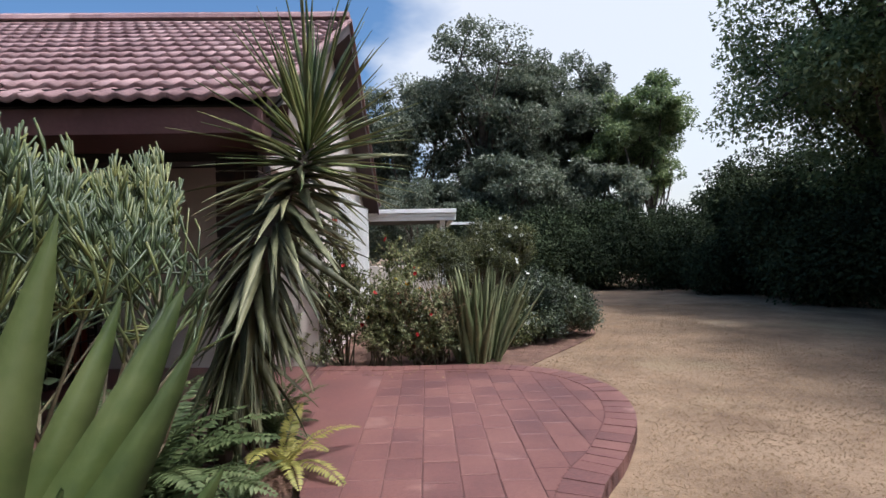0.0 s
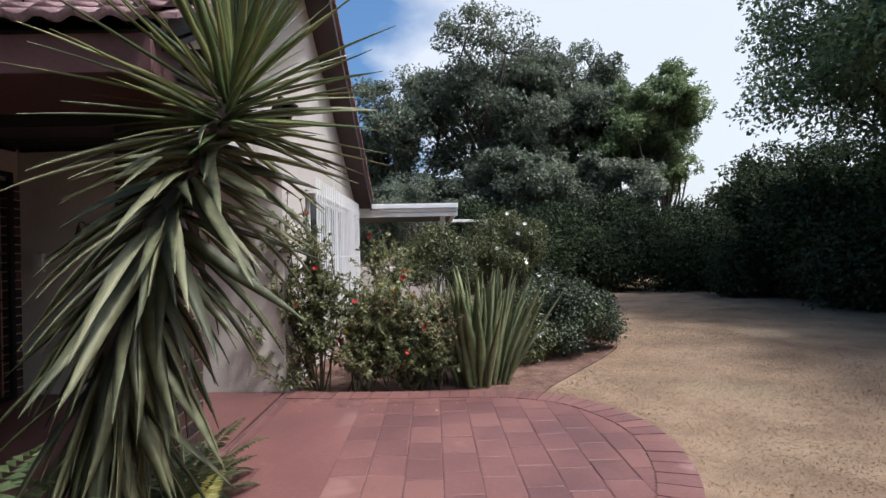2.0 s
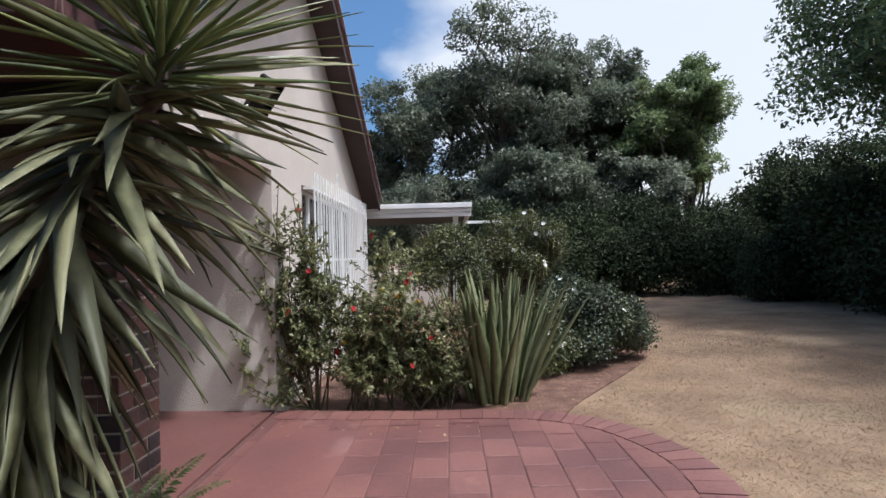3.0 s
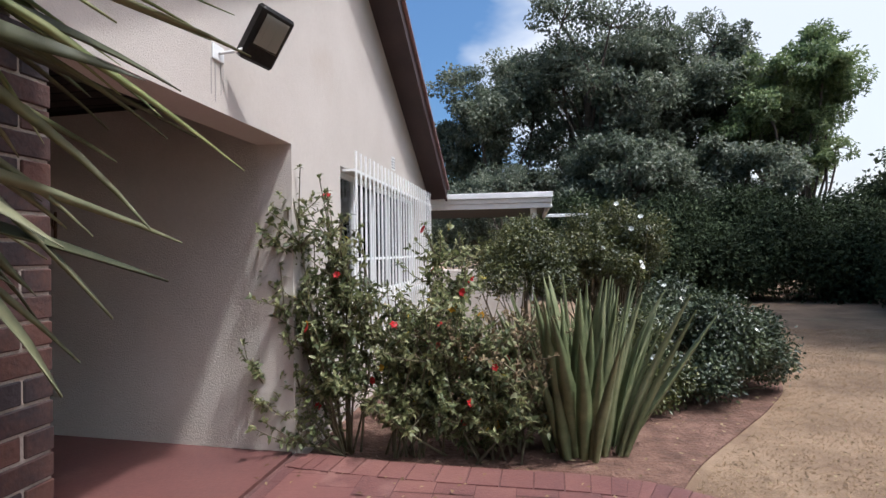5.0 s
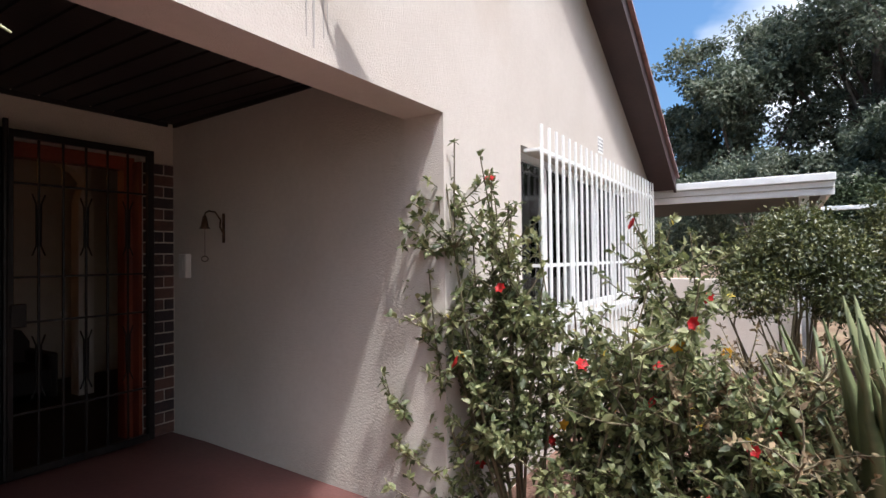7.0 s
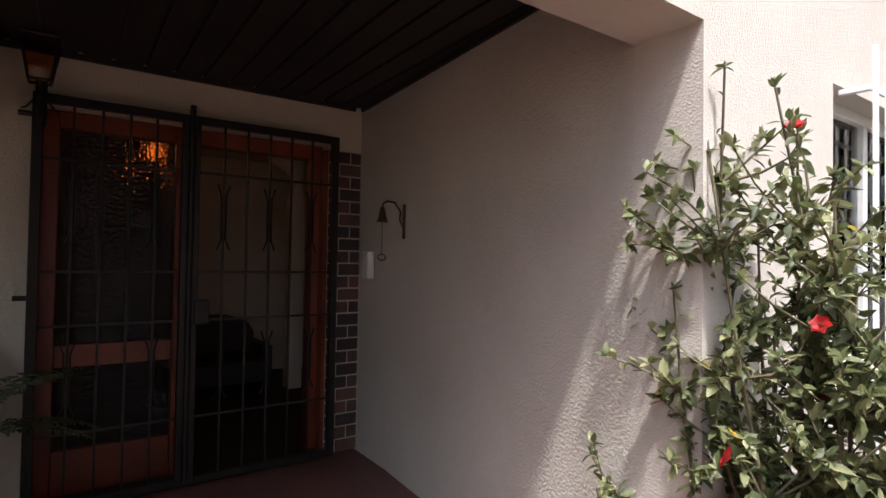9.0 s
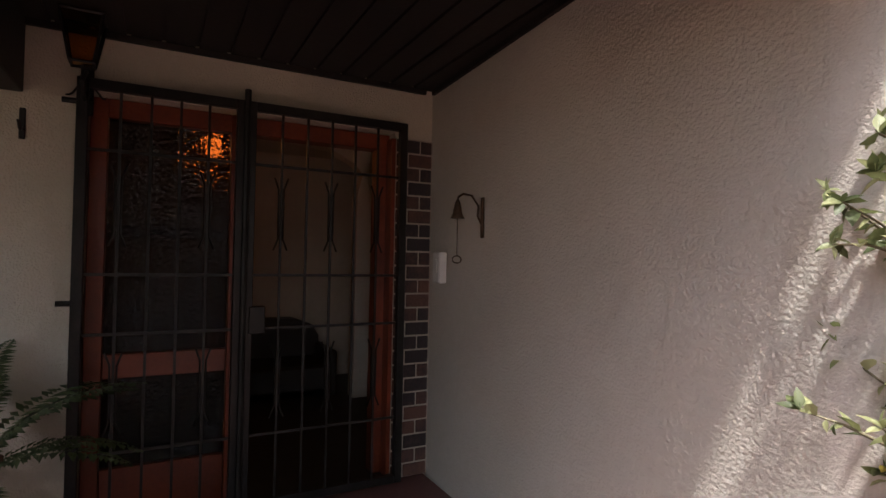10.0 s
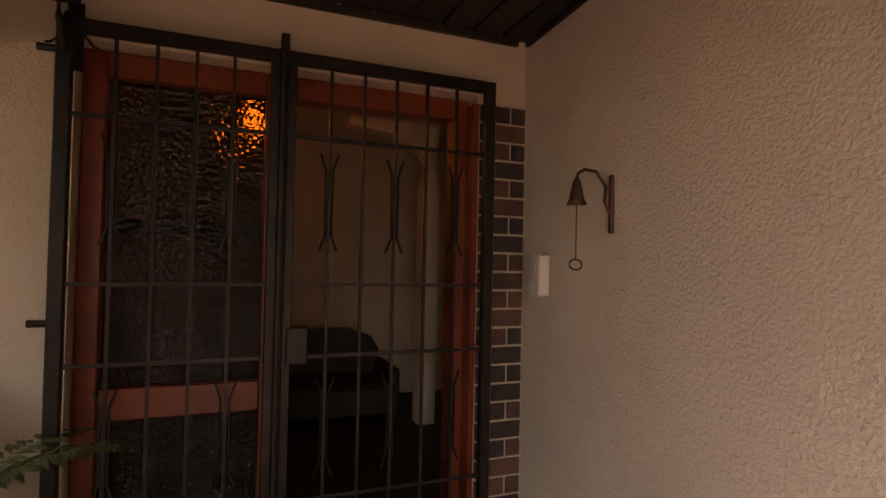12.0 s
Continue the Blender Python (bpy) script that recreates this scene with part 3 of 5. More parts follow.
box(bm, 0.0, 0.199, -1.99, -1.96, 2.2, 2.6)
part("eave_end", bm, MAROON, roof)
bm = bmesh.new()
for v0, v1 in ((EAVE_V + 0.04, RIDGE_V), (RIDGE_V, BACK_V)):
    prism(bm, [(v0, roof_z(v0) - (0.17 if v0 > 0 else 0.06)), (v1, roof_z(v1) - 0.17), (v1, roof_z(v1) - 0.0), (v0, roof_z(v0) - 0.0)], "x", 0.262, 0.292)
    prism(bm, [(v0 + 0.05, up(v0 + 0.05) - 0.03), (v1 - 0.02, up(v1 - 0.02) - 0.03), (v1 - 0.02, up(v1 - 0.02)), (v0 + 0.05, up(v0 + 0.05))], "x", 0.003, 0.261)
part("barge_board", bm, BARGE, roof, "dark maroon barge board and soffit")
bm = bmesh.new()
for v0, v1 in ((EAVE_V + 0.04, RIDGE_V), (RIDGE_V, BACK_V)):
    prism(bm, [(v0, roof_z(v0) + 0.002), (v1, roof_z(v1) + 0.002), (v1, roof_z(v1) + 0.03), (v0, roof_z(v0) + 0.03)], "x", 0.20, 0.33)
part("verge", bm, TILE_JOINED, roof)
bm = bmesh.new()
for k in range(24):
    u1 = 0.3 - k * 0.4
    ring = [(RIDGE_V + 0.13 * math.cos(a), RIDGE_Z + 0.01 + 0.11 * math.sin(a)) for a in np.linspace(0, math.pi, 8)]
    prism(bm, ring, "x", u1 - 0.41, u1 - 0.0)
part("ridge_tile", bm, TILE_JOINED, roof, "row of rounded ridge tiles")

# brick pier at the porch corner
pier = thing("brick_pier", "dark brown face-brick pier holding up the porch lintel", "pier", HOUSE, kind="structure")
PV0, PV1, PU0 = -2.14, -1.81, -0.33
part("mortar", boxes((PU0 + 0.008, -0.008, PV0 + 0.008, PV1 - 0.008, 0, 2.13)), MORTAR, pier)

# ---- white framed veranda behind the gable ----
ver = thing("veranda", "white flat-roofed veranda with gutter fascia and post behind the gable", "veranda", HOUSE)
bm = boxes((-0.02, 1.9, 5.08, 5.13, 2.06, 2.14), (-0.03, 1.9, 5.05, 5.13, 2.143, 2.21), (-0.03, 1.91, 5.0, 5.13, 2.213, 2.30), bevel=0.006)
part("gutter_fascia", bm, WHITE, ver, "white profiled gutter fascia")
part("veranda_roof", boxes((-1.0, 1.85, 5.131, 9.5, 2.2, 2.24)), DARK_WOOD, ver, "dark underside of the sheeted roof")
for x, y in ((1.62, 5.3), (1.62, 9.2)):
    part("post", boxes((x - 0.05, x + 0.05, y - 0.05, y + 0.05, 0, 2.2), bevel=0.008), WHITE, ver)
part("side_beam", boxes((1.86, 1.9, 5.14, 9.5, 2.1, 2.24), (1.91, 2.9, 9.4, 9.46, 2.17, 2.24), (2.84, 2.9, 9.4, 9.46, 0, 2.169), bevel=0.006), WHITE, ver)
tagged(part("parapet_wall", boxes((0.004, 1.5, 4.95, 5.07, 0, 1.12), bevel=0.01), PLASTER, m=HOUSE), "low cream plastered parapet wall at the veranda", "wall", kind="structure")

# ---- window with its burglar bars ----
win = thing("window_gable", "white framed window in the gable wall", "window", HOUSE, kind="structure")
w0, w1, z0, z1 = WIN
bm = boxes((-0.16, -0.10, w0, w0 + 0.05, z0, z1), (-0.16, -0.10, w1 - 0.05, w1, z0, z1), (-0.16, -0.10, w0 + 0.05, w1 - 0.05, z0, z0 + 0.05), (-0.16, -0.10, w0 + 0.05, w1 - 0.05, z1 - 0.05, z1), bevel=0.004)
part("window_frame", bm, WHITE, win)
n_pane = 5
for k in range(n_pane):
    a, b = w0 + 0.05 + k * (w1 - w0 - 0.1) / n_pane, w0 + 0.05 + (k + 1) * (w1 - w0 - 0.1) / n_pane
    if k:
        part("mullion", boxes((-0.155, -0.105, a - 0.025, a + 0.025, z0 + 0.05, z1 - 0.05), bevel=0.003), WHITE, win)
    part("pane", boxes((-0.135, -0.130, a + 0.026, b - 0.026, z0 + 0.051, z1 - 0.051)), GLASS, win)
part("window_sill", boxes((-0.10, 0.04, w0 - 0.02, w1 + 0.02, z0 - 0.06, z0 - 0.002), bevel=0.006), WHITE, win)
bars = thing("burglar_bars", "white painted upright burglar bars standing off the wall before the window", "burglar bars", HOUSE)
B0, B1, BZ0, BZ1, BU = 1.0, 4.45, 0.50, 2.26, 0.11
for k in range(27):
    v = B0 + k * (B1 - B0) / 26
    part("bar", boxes((BU, BU + 0.012, v - 0.014, v + 0.014, BZ0, BZ1)), WHITE, bars)
for z in (0.62, 1.35, 2.1):
    bm = boxes((BU - 0.012, BU - 0.001, B0 - 0.02, B1 + 0.02, z - 0.012, z + 0.012))
    for v in (B0 - 0.02, B1 - 0.01):
        box(bm, 0.001, BU - 0.013, v, v + 0.03, z - 0.01, z + 0.01)
    part("rail", bm, WHITE, bars)

# ---- porch: gate, door, room behind ----
gate = thing("security_gate", "black wrought-iron double security gate over the front door, shut", "gate", HOUSE)
GU = -2.47
GM = -0.965
GZ = 0.125


def iron_leaf(parent, v0, v1, name):
    leaf_ = part(name, boxes((GU - 0.02, GU + 0.02, v0, v0 + 0.045, GZ, GT), (GU - 0.02, GU + 0.02, v1 - 0.045, v1, GZ, GT),
                             (GU - 0.02, GU + 0.02, v0 + 0.045, v1 - 0.045, GT - 0.045, GT), (GU - 0.02, GU + 0.02, v0 + 0.045, v1 - 0.045, GZ, GZ + 0.045), bevel=0.003), BLACK_METAL, parent)
    n = 4 if v0 < -1.2 else 5
    inner0, inner1 = v0 + 0.045, v1 - 0.045
    for k in range(1, n + 1):
        v = inner0 + k * (inner1 - inner0) / (n + 1)
        bm = boxes((GU - 0.006, GU + 0.006, v - 0.006, v + 0.006, GZ + 0.045, GT - 0.045))
        if k in ((1, 4) if v0 < -1.2 else (1, 3, 5)):
            for za, zb in ((1.45, 1.83), (0.58, 0.96)):
                for s in (-1, 1):
                    tube(bm, [(GU, v + s * 0.035, zb), (GU, v + s * 0.014, zb - 0.06), (GU, v + s * 0.012, za + 0.06), (GU, v + s * 0.035, za)], 0.005, 5)
        part("bar", bm, BLACK_METAL, leaf_)
    for z in (1.89, 1.32, 1.045, 0.50):
        part("cross_bar", boxes((GU - 0.005, GU + 0.005, inner0, inner1, z - 0.007, z + 0.007)), BLACK_METAL, leaf_)
    return leaf_


iron_leaf(gate, GL, GM - 0.003, "fixed_leaf")
iron_leaf(gate, GM + 0.003, GR, "hinged_leaf")
part("hinge_pin", tube(bmesh.new(), [(GU + 0.035, GM, GZ + 0.02), (GU + 0.035, GM, GT + 0.05)], 0.016, 8), BLACK_METAL, gate)
for z in (2.1, 1.19):
    part("wall_lug", tube(bmesh.new(), [(GU, GL - 0.055, z), (GU, GL - 0.001, z)], 0.013, 8), BLACK_METAL, gate)
part("lock_box", boxes((GU - 0.03, GU + 0.03, GM + 0.03, GM + 0.11, 1.02, 1.16), bevel=0.004), BLACK_METAL, gate, "dark steel lock box")

door = thing("front_door", "red-brown varnished timber door frame with patterned glass sidelight and open right door", "door", HOUSE, kind="structure")
DU = -2.70
bm = boxes((DU - 0.05, DU + 0.05, GL + 0.035, GL + 0.11, 0.1, GT - 0.035), (DU - 0.05, DU + 0.05, GM - 0.05, GM + 0.03, 0.1, GT - 0.035), (DU - 0.05, DU + 0.05, GR - 0.11, GR - 0.035, 0.1, GT - 0.035),
           (DU - 0.05, DU + 0.05, GL + 0.11, GM - 0.05, GT - 0.13, GT - 0.035), (DU - 0.05, DU + 0.05, GM + 0.03, GR - 0.11, GT - 0.13, GT - 0.035), bevel=0.004)
part("door_frame", bm, RED_WOOD, door)
bm = boxes((DU - 0.03, DU + 0.03, GL + 0.111, GM - 0.051, 0.80, 0.92), (DU - 0.03, DU + 0.03, GL + 0.111, GM - 0.051, 0.12, 0.36), bevel=0.004)
box(bm, DU - 0.04, DU - 0.008, GL + 0.111, GM - 0.051, 1.50, 1.56)
part("rail", bm, RED_WOOD, door)
part("pane", boxes((DU - 0.005, DU + 0.002, GL + 0.111, GM - 0.051, 0.921, GT - 0.131)), PATTERN_GLASS, door)
part("pane", boxes((DU - 0.005, DU + 0.002, GL + 0.111, GM - 0.051, 0.361, 0.799)), PATTERN_GLASS, door)
part("reveal_lining", boxes((-2.649, -2.562, -0.125, -0.1005, 0.1045, 2.14)), RED_WOOD, door)
part("door_sill", boxes((-2.84, -2.5, GL + 0.04, GR - 0.04, 0.1045, 0.122), bevel=0.004), DARK_WOOD, door)

tagged(part("wall_room", boxes((-5.6, -5.5, -3.0, 3.0, 0, 2.6), (-5.499, -2.86, 2.9, 3.0, 0, 2.6), (-5.499, -2.86, -1.755, -1.75, 0, 2.6)), ROOM, m=HOUSE), "dim plastered walls of the room behind the door", "wall", kind="structure")
tagged(part("ceiling_room", boxes((-7.0, -2.86, -3.0, 3.0, 2.52, 2.56)), ROOM, m=HOUSE), "room ceiling", "ceiling", kind="structure")
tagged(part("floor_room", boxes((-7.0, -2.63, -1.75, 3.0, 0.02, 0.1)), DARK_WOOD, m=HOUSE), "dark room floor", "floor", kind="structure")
bm = boxes((-4.6, -4.45, 0.30, 0.44, 0.1, 2.0))
prism(bm, [(0.30, 2.0), (0.44, 2.0), (0.40, 2.15), (0.28, 2.3), (0.05, 2.42), (-0.3, 2.46), (-0.3, 2.519), (0.44, 2.519)], "x", -4.6, -4.45)
tagged(part("wall_archway", bm, PLASTER, m=HOUSE), "edge of a white archway inside the dim room", "wall", kind="structure")
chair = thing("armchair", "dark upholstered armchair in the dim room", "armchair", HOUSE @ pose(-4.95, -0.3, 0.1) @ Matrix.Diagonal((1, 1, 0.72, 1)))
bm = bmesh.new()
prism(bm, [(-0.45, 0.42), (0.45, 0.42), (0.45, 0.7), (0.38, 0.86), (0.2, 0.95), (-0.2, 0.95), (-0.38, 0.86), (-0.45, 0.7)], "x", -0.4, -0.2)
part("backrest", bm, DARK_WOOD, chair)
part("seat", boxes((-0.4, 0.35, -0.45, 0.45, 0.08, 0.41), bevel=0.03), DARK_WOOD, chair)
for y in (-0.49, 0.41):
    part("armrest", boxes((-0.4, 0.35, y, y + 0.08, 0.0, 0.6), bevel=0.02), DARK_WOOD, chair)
lamp = thing("ceiling_lamp", "small lit amber lamp inside the house", "lamp", HOUSE @ pose(-3.6, -1.03, 0.17))
part("bulb", lathe(bmesh.new(), [(0.01, 2.09), (0.045, 2.05), (0.05, 2.0), (0.03, 1.93)], n=10), LAMP_GLOW, lamp)
part("cord", tube(bmesh.new(), [(0, 0, 2.08), (0, 0, 2.345)], 0.004, 5), BLACK_METAL, lamp)

# ---- porch fittings ----
bell = thing("door_bell", "dark bronze hanging bell on a scrolled wall bracket with pull cord", "bell", HOUSE @ pose(-1.875, 0.098, 0))
part("bracket", tube(boxes((-0.012, 0.012, -0.012, 0.0, 1.53, 1.735), bevel=0.004), [(0, -0.01, 1.60), (0, -0.035, 1.64), (0, -0.03, 1.69), (0, -0.07, 1.74), (0, -0.12, 1.745), (0, -0.145, 1.73), (0, -0.15, 1.71)], 0.006, 6), BELL, bell)
part("bell_cup", lathe(bmesh.new(), [(0.006, 1.715), (0.014, 1.70), (0.02, 1.67), (0.026, 1.64), (0.036, 1.622), (0.03, 1.622)], (0, -0.15, 0), 14), BELL, bell, smooth=True)
part("cord", tube(bmesh.new(), [(0, -0.15, 1.63), (0, -0.15, 1.44)], 0.002, 5), BELL, bell)
bm = bmesh.new()
tube(bm, [(0, -0.15 + 0.026 * math.cos(a), 1.42 + 0.018 * math.sin(a)) for a in np.linspace(0, 2 * math.pi, 10)], 0.003, 5)
part("pull_ring", bm, BELL, bell)
chime = thing("door_chime", "small white plastic doorbell box on the porch wall", "doorbell", HOUSE @ pose(-2.355, 0.130, 0, 0, 0, -3.6))
part("case", boxes((-0.05, 0.05, -0.05, 0.0, 1.28, 1.46), bevel=0.008), GREY_PLASTIC, chime)
part("button", boxes((-0.02, 0.02, -0.055, -0.0505, 1.34, 1.42), bevel=0.002), GREY_PLASTIC, chime)

hook = thing("wall_hook", "small black iron plant hook on the porch wall", "hook", HOUSE @ pose(-2.57, -1.90, 0))
part("bracket", tube(boxes((0, 0.012, -0.012, 0.012, 1.92, 2.06), bevel=0.003), [(0.01, 0, 1.97), (0.05, 0, 1.96), (0.08, 0, 1.99)], 0.008, 6), BLACK_METAL, hook)

lantern = thing("wall_lantern", "black wrought-iron lantern with amber glass on a scrolled bracket", "lantern", HOUSE @ pose(-2.57, -1.66, 0))
bm = boxes((0.0, 0.012, -0.025, 0.025, 2.06, 2.30), bevel=0.003)
tube(bm, [(0.01, 0, 2.10), (0.08, 0, 2.09), (0.16, 0, 2.12), (0.21, 0, 2.17), (0.22, 0, 2.23)], 0.010, 6)
tube(bm, [(0.01, 0, 2.24), (0.07, 0, 2.25), (0.13, 0, 2.21), (0.15, 0, 2.16), (0.12, 0, 2.13), (0.09, 0, 2.15), (0.10, 0, 2.18)], 0.007, 6)
for side in (-1, 1):
    tube(bm, [(0.05, 0, 2.13)] + [(0.06 + 0.034 * math.cos(a) * (1 - a / 9), side * (0.02 + 0.034 * (1 - math.cos(a / 2))), 2.15 + 0.034 * math.sin(a) * (1 - a / 9)) for a in np.linspace(-1.5, 4.5, 9)], 0.005, 5)
part("bracket", bm, BLACK_METAL, lantern)
LR, LZ0, LZ1, LU = (0.062, 0.112), 2.235, 2.44, 0.22


def cage_corner(k, r, z):
    a = (k + 0.5) * math.pi / 2
    return Vector((LU + r * math.cos(a), r * math.sin(a), z))


for k in range(4):
    part("corner_bar", tube(bmesh.new(), [cage_corner(k, LR[0], LZ0), cage_corner(k, LR[1], LZ1)], 0.006, 5), BLACK_METAL, lantern)
part("base_ring", tube(bmesh.new(), [cage_corner(k, LR[0], LZ0) for k in range(5)], 0.007, 5), BLACK_METAL, lantern)
part("top_ring", tube(bmesh.new(), [cage_corner(k, LR[1], LZ1) for k in range(5)], 0.007, 5), BLACK_METAL, lantern)
for k in range(4):
    bm = bmesh.new()
    q = [cage_corner(k, LR[0] - 0.004, LZ0 + 0.002), cage_corner(k + 1, LR[0] - 0.004, LZ0 + 0.002), cage_corner(k + 1, LR[1] - 0.004, LZ1 - 0.002), cage_corner(k, LR[1] - 0.004, LZ1 - 0.002)]
    bm.faces.new([bm.verts.new(p) for p in q])
    part("pane", bm, LANTERN_GLASS, lantern)

flood = thing("flood_light", "black flood light on a white bracket high on the gable wall", "flood light", HOUSE @ pose(0, -0.85, 0))
bm = boxes((0.0, 0.01, -0.05, 0.05, 2.38, 2.46), bevel=0.003)
tube(bm, [(0.01, 0.0, 2.42), (0.08, 0.02, 2.43), (0.15, 0.06, 2.47)], 0.008, 6)
part("bracket", bm, WHITE, flood)
part("housing", boxes((-0.03, 0.03, -0.085, 0.085, -0.12, 0.12), bevel=0.012), BLACK_METAL, flood, m=pose(0.2, 0.12, 2.53, -8, 36, -28) @ Matrix.Diagonal((1.2, 1.2, 1.2, 1)))
part("lens", boxes((0.0335, 0.0355, -0.065, 0.065, -0.045, 0.10)), GLASS, flood, m=pose(0.2, 0.12, 2.53, -8, 36, -28) @ Matrix.Diagonal((1.2, 1.2, 1.2, 1)))
part("reflector", boxes((0.0302, 0.0307, -0.06, 0.06, -0.04, 0.095), (0.0308, 0.0330, -0.035, -0.005, -0.03, 0.07), (0.0308, 0.0330, 0.01, 0.035, -0.03, 0.06)), GREY_PLASTIC, flood, m=pose(0.2, 0.12, 2.53, -8, 36, -28) @ Matrix.Diagonal((1.2, 1.2, 1.2, 1)))

# four thin grey streaks, tapering down from the bracket plate
streak_set = thing("drip_stain", "faint grey streaks on the plaster below the flood light", "stain", HOUSE @ pose(0.0015, -0.85, 0), kind="structure")
for k, (dv, zt, zb, w) in enumerate(((-0.055, 2.38, 2.20, 0.008), (-0.02, 2.37, 2.17, 0.012), (0.03, 2.38, 2.22, 0.007), (0.05, 2.36, 2.24, 0.005))):
    bm = bmesh.new()
    prism(bm, [(dv - w / 2, zt), (dv + w / 2, zt), (dv + w * 0.3, zb), (dv - w * 0.3, zb)], "x", 0.0, 0.001)
    part("streak", bm, STREAK_GREY, streak_set)

vent = thing("air_vent", "small white perforated air vent in the gable wall", "air vent", HOUSE @ pose(0, 2.72, 2.43))
bm = bmesh.new()
for i in range(4):
    for j in range(4):
        if (i + j) % 1 == 0:
            tube(bm, [(0.0, -0.06 + i * 0.04, -0.05 + j * 0.033), (0.003, -0.06 + i * 0.04, -0.05 + j * 0.033)], 0.011, 6)
part("vent_holes", bm, BLACK_METAL, vent)
part("vent_plate", boxes((-0.02, 0.002, -0.08, 0.08, -0.075, 0.075)), WHITE, vent)


# ---- plants ----
def sword_plant(name, label, x, y, z, count, lengths, width, mats, seed, pitch=(35, 85), spread=0.12, curve=(0.1, 0.5), fold=0.22, yaw_range=(0, 360), belly=0.35):
    g = np.random.default_rng(seed)
    t = thing(name, label, "agave", pose(x, y, z))
    kinds = []
    for k in range(6):
        me = blade_mesh("leaf", 1.0, width, curve[0] + (curve[1] - curve[0]) * g.random(), fold, 8, seed + k, 0.55, belly)
        me.materials.append(mats[k % len(mats)])
        kinds.append(me)
    for k in range(count):
        f = (k + 0.5) / count
        yaw = yaw_range[0] + (k * 137.5 + g.normal() * 12) % (yaw_range[1] - yaw_range[0])
        pt = pitch[1] + (pitch[0] - pitch[1]) * f ** 0.8 + g.normal() * 4
        L = lengths[0] + (lengths[1] - lengths[0]) * g.random()
        r = spread * (0.2 + f)
        place_blade("leaf", kinds[g.integers(6)], t, (r * math.cos(radians(yaw)), r * math.sin(radians(yaw)), 0), yaw, pt, L, g.normal() * 12)
    return t


sword_plant("sword_leaf_agave", "tall clump of grey-green sword-shaped leaves beside the hibiscus", 0.52, 6.72, 0.02, 84, (0.85, 1.22), 0.112, [AGAVE], 11, (67, 90), 0.26, (0.0, 0.16), 0.24, belly=0.42)
def face_roll(d):
    """The roll that turns a leaf's broad side to the open path."""
    d = d.normalized()
    flat = Vector((d.x, d.y, 0)).normalized()
    side = Vector((-flat.y, flat.x, 0))
    top = d.cross(side)
    want = Vector((0.8, -0.45, 0.4))
    return math.degrees(math.atan2(-want.dot(side), want.dot(top)))


near = thing("agave", "large smooth green agave with broad pointed leaves beside the path", "agave", pose(-0.9, 0.62, 0.1))
for k, (tx, ty, tz, w) in enumerate([(-0.50, 1.18, 1.34, 0.15), (-0.66, 1.0, 1.5, 0.14), (-0.78, 0.86, 1.52, 0.14), (-0.44, 1.15, 1.2, 0.13), (-0.34, 1.0, 0.93, 0.15), (-0.62, 1.2, 1.3, 0.12),
                                     (-0.62, 1.4, 1.35, 0.11), (-0.98, 0.3, 1.4, 0.14), (-1.3, 0.9, 1.4, 0.15), (-1.5, 0.5, 1.2, 0.14), (-1.2, 0.1, 1.2, 0.14), (-0.8, 0.0, 1.0, 0.14), (-0.5, 0.75, 1.0, 0.14),
                                     (-1.05, 1.2, 1.3, 0.14), (-0.75, 1.35, 0.95, 0.13), (-1.4, 1.2, 1.0, 0.14)]):
    d = Vector((tx, ty, tz)) - Vector((-0.9, 0.62, 0.1))
    me = blade_mesh("leaf", 1.0, 1.45 * w / d.length, 0.06, 0.2, 9, 200 + k, 0.6, 0.4)
    me.materials.append(AGAVE_NEAR)
    place_blade("leaf", me, near, (0, 0, 0), math.degrees(math.atan2(d.y, d.x)), math.degrees(math.asin(d.z / d.length)) + 1, d.length, face_roll(d))


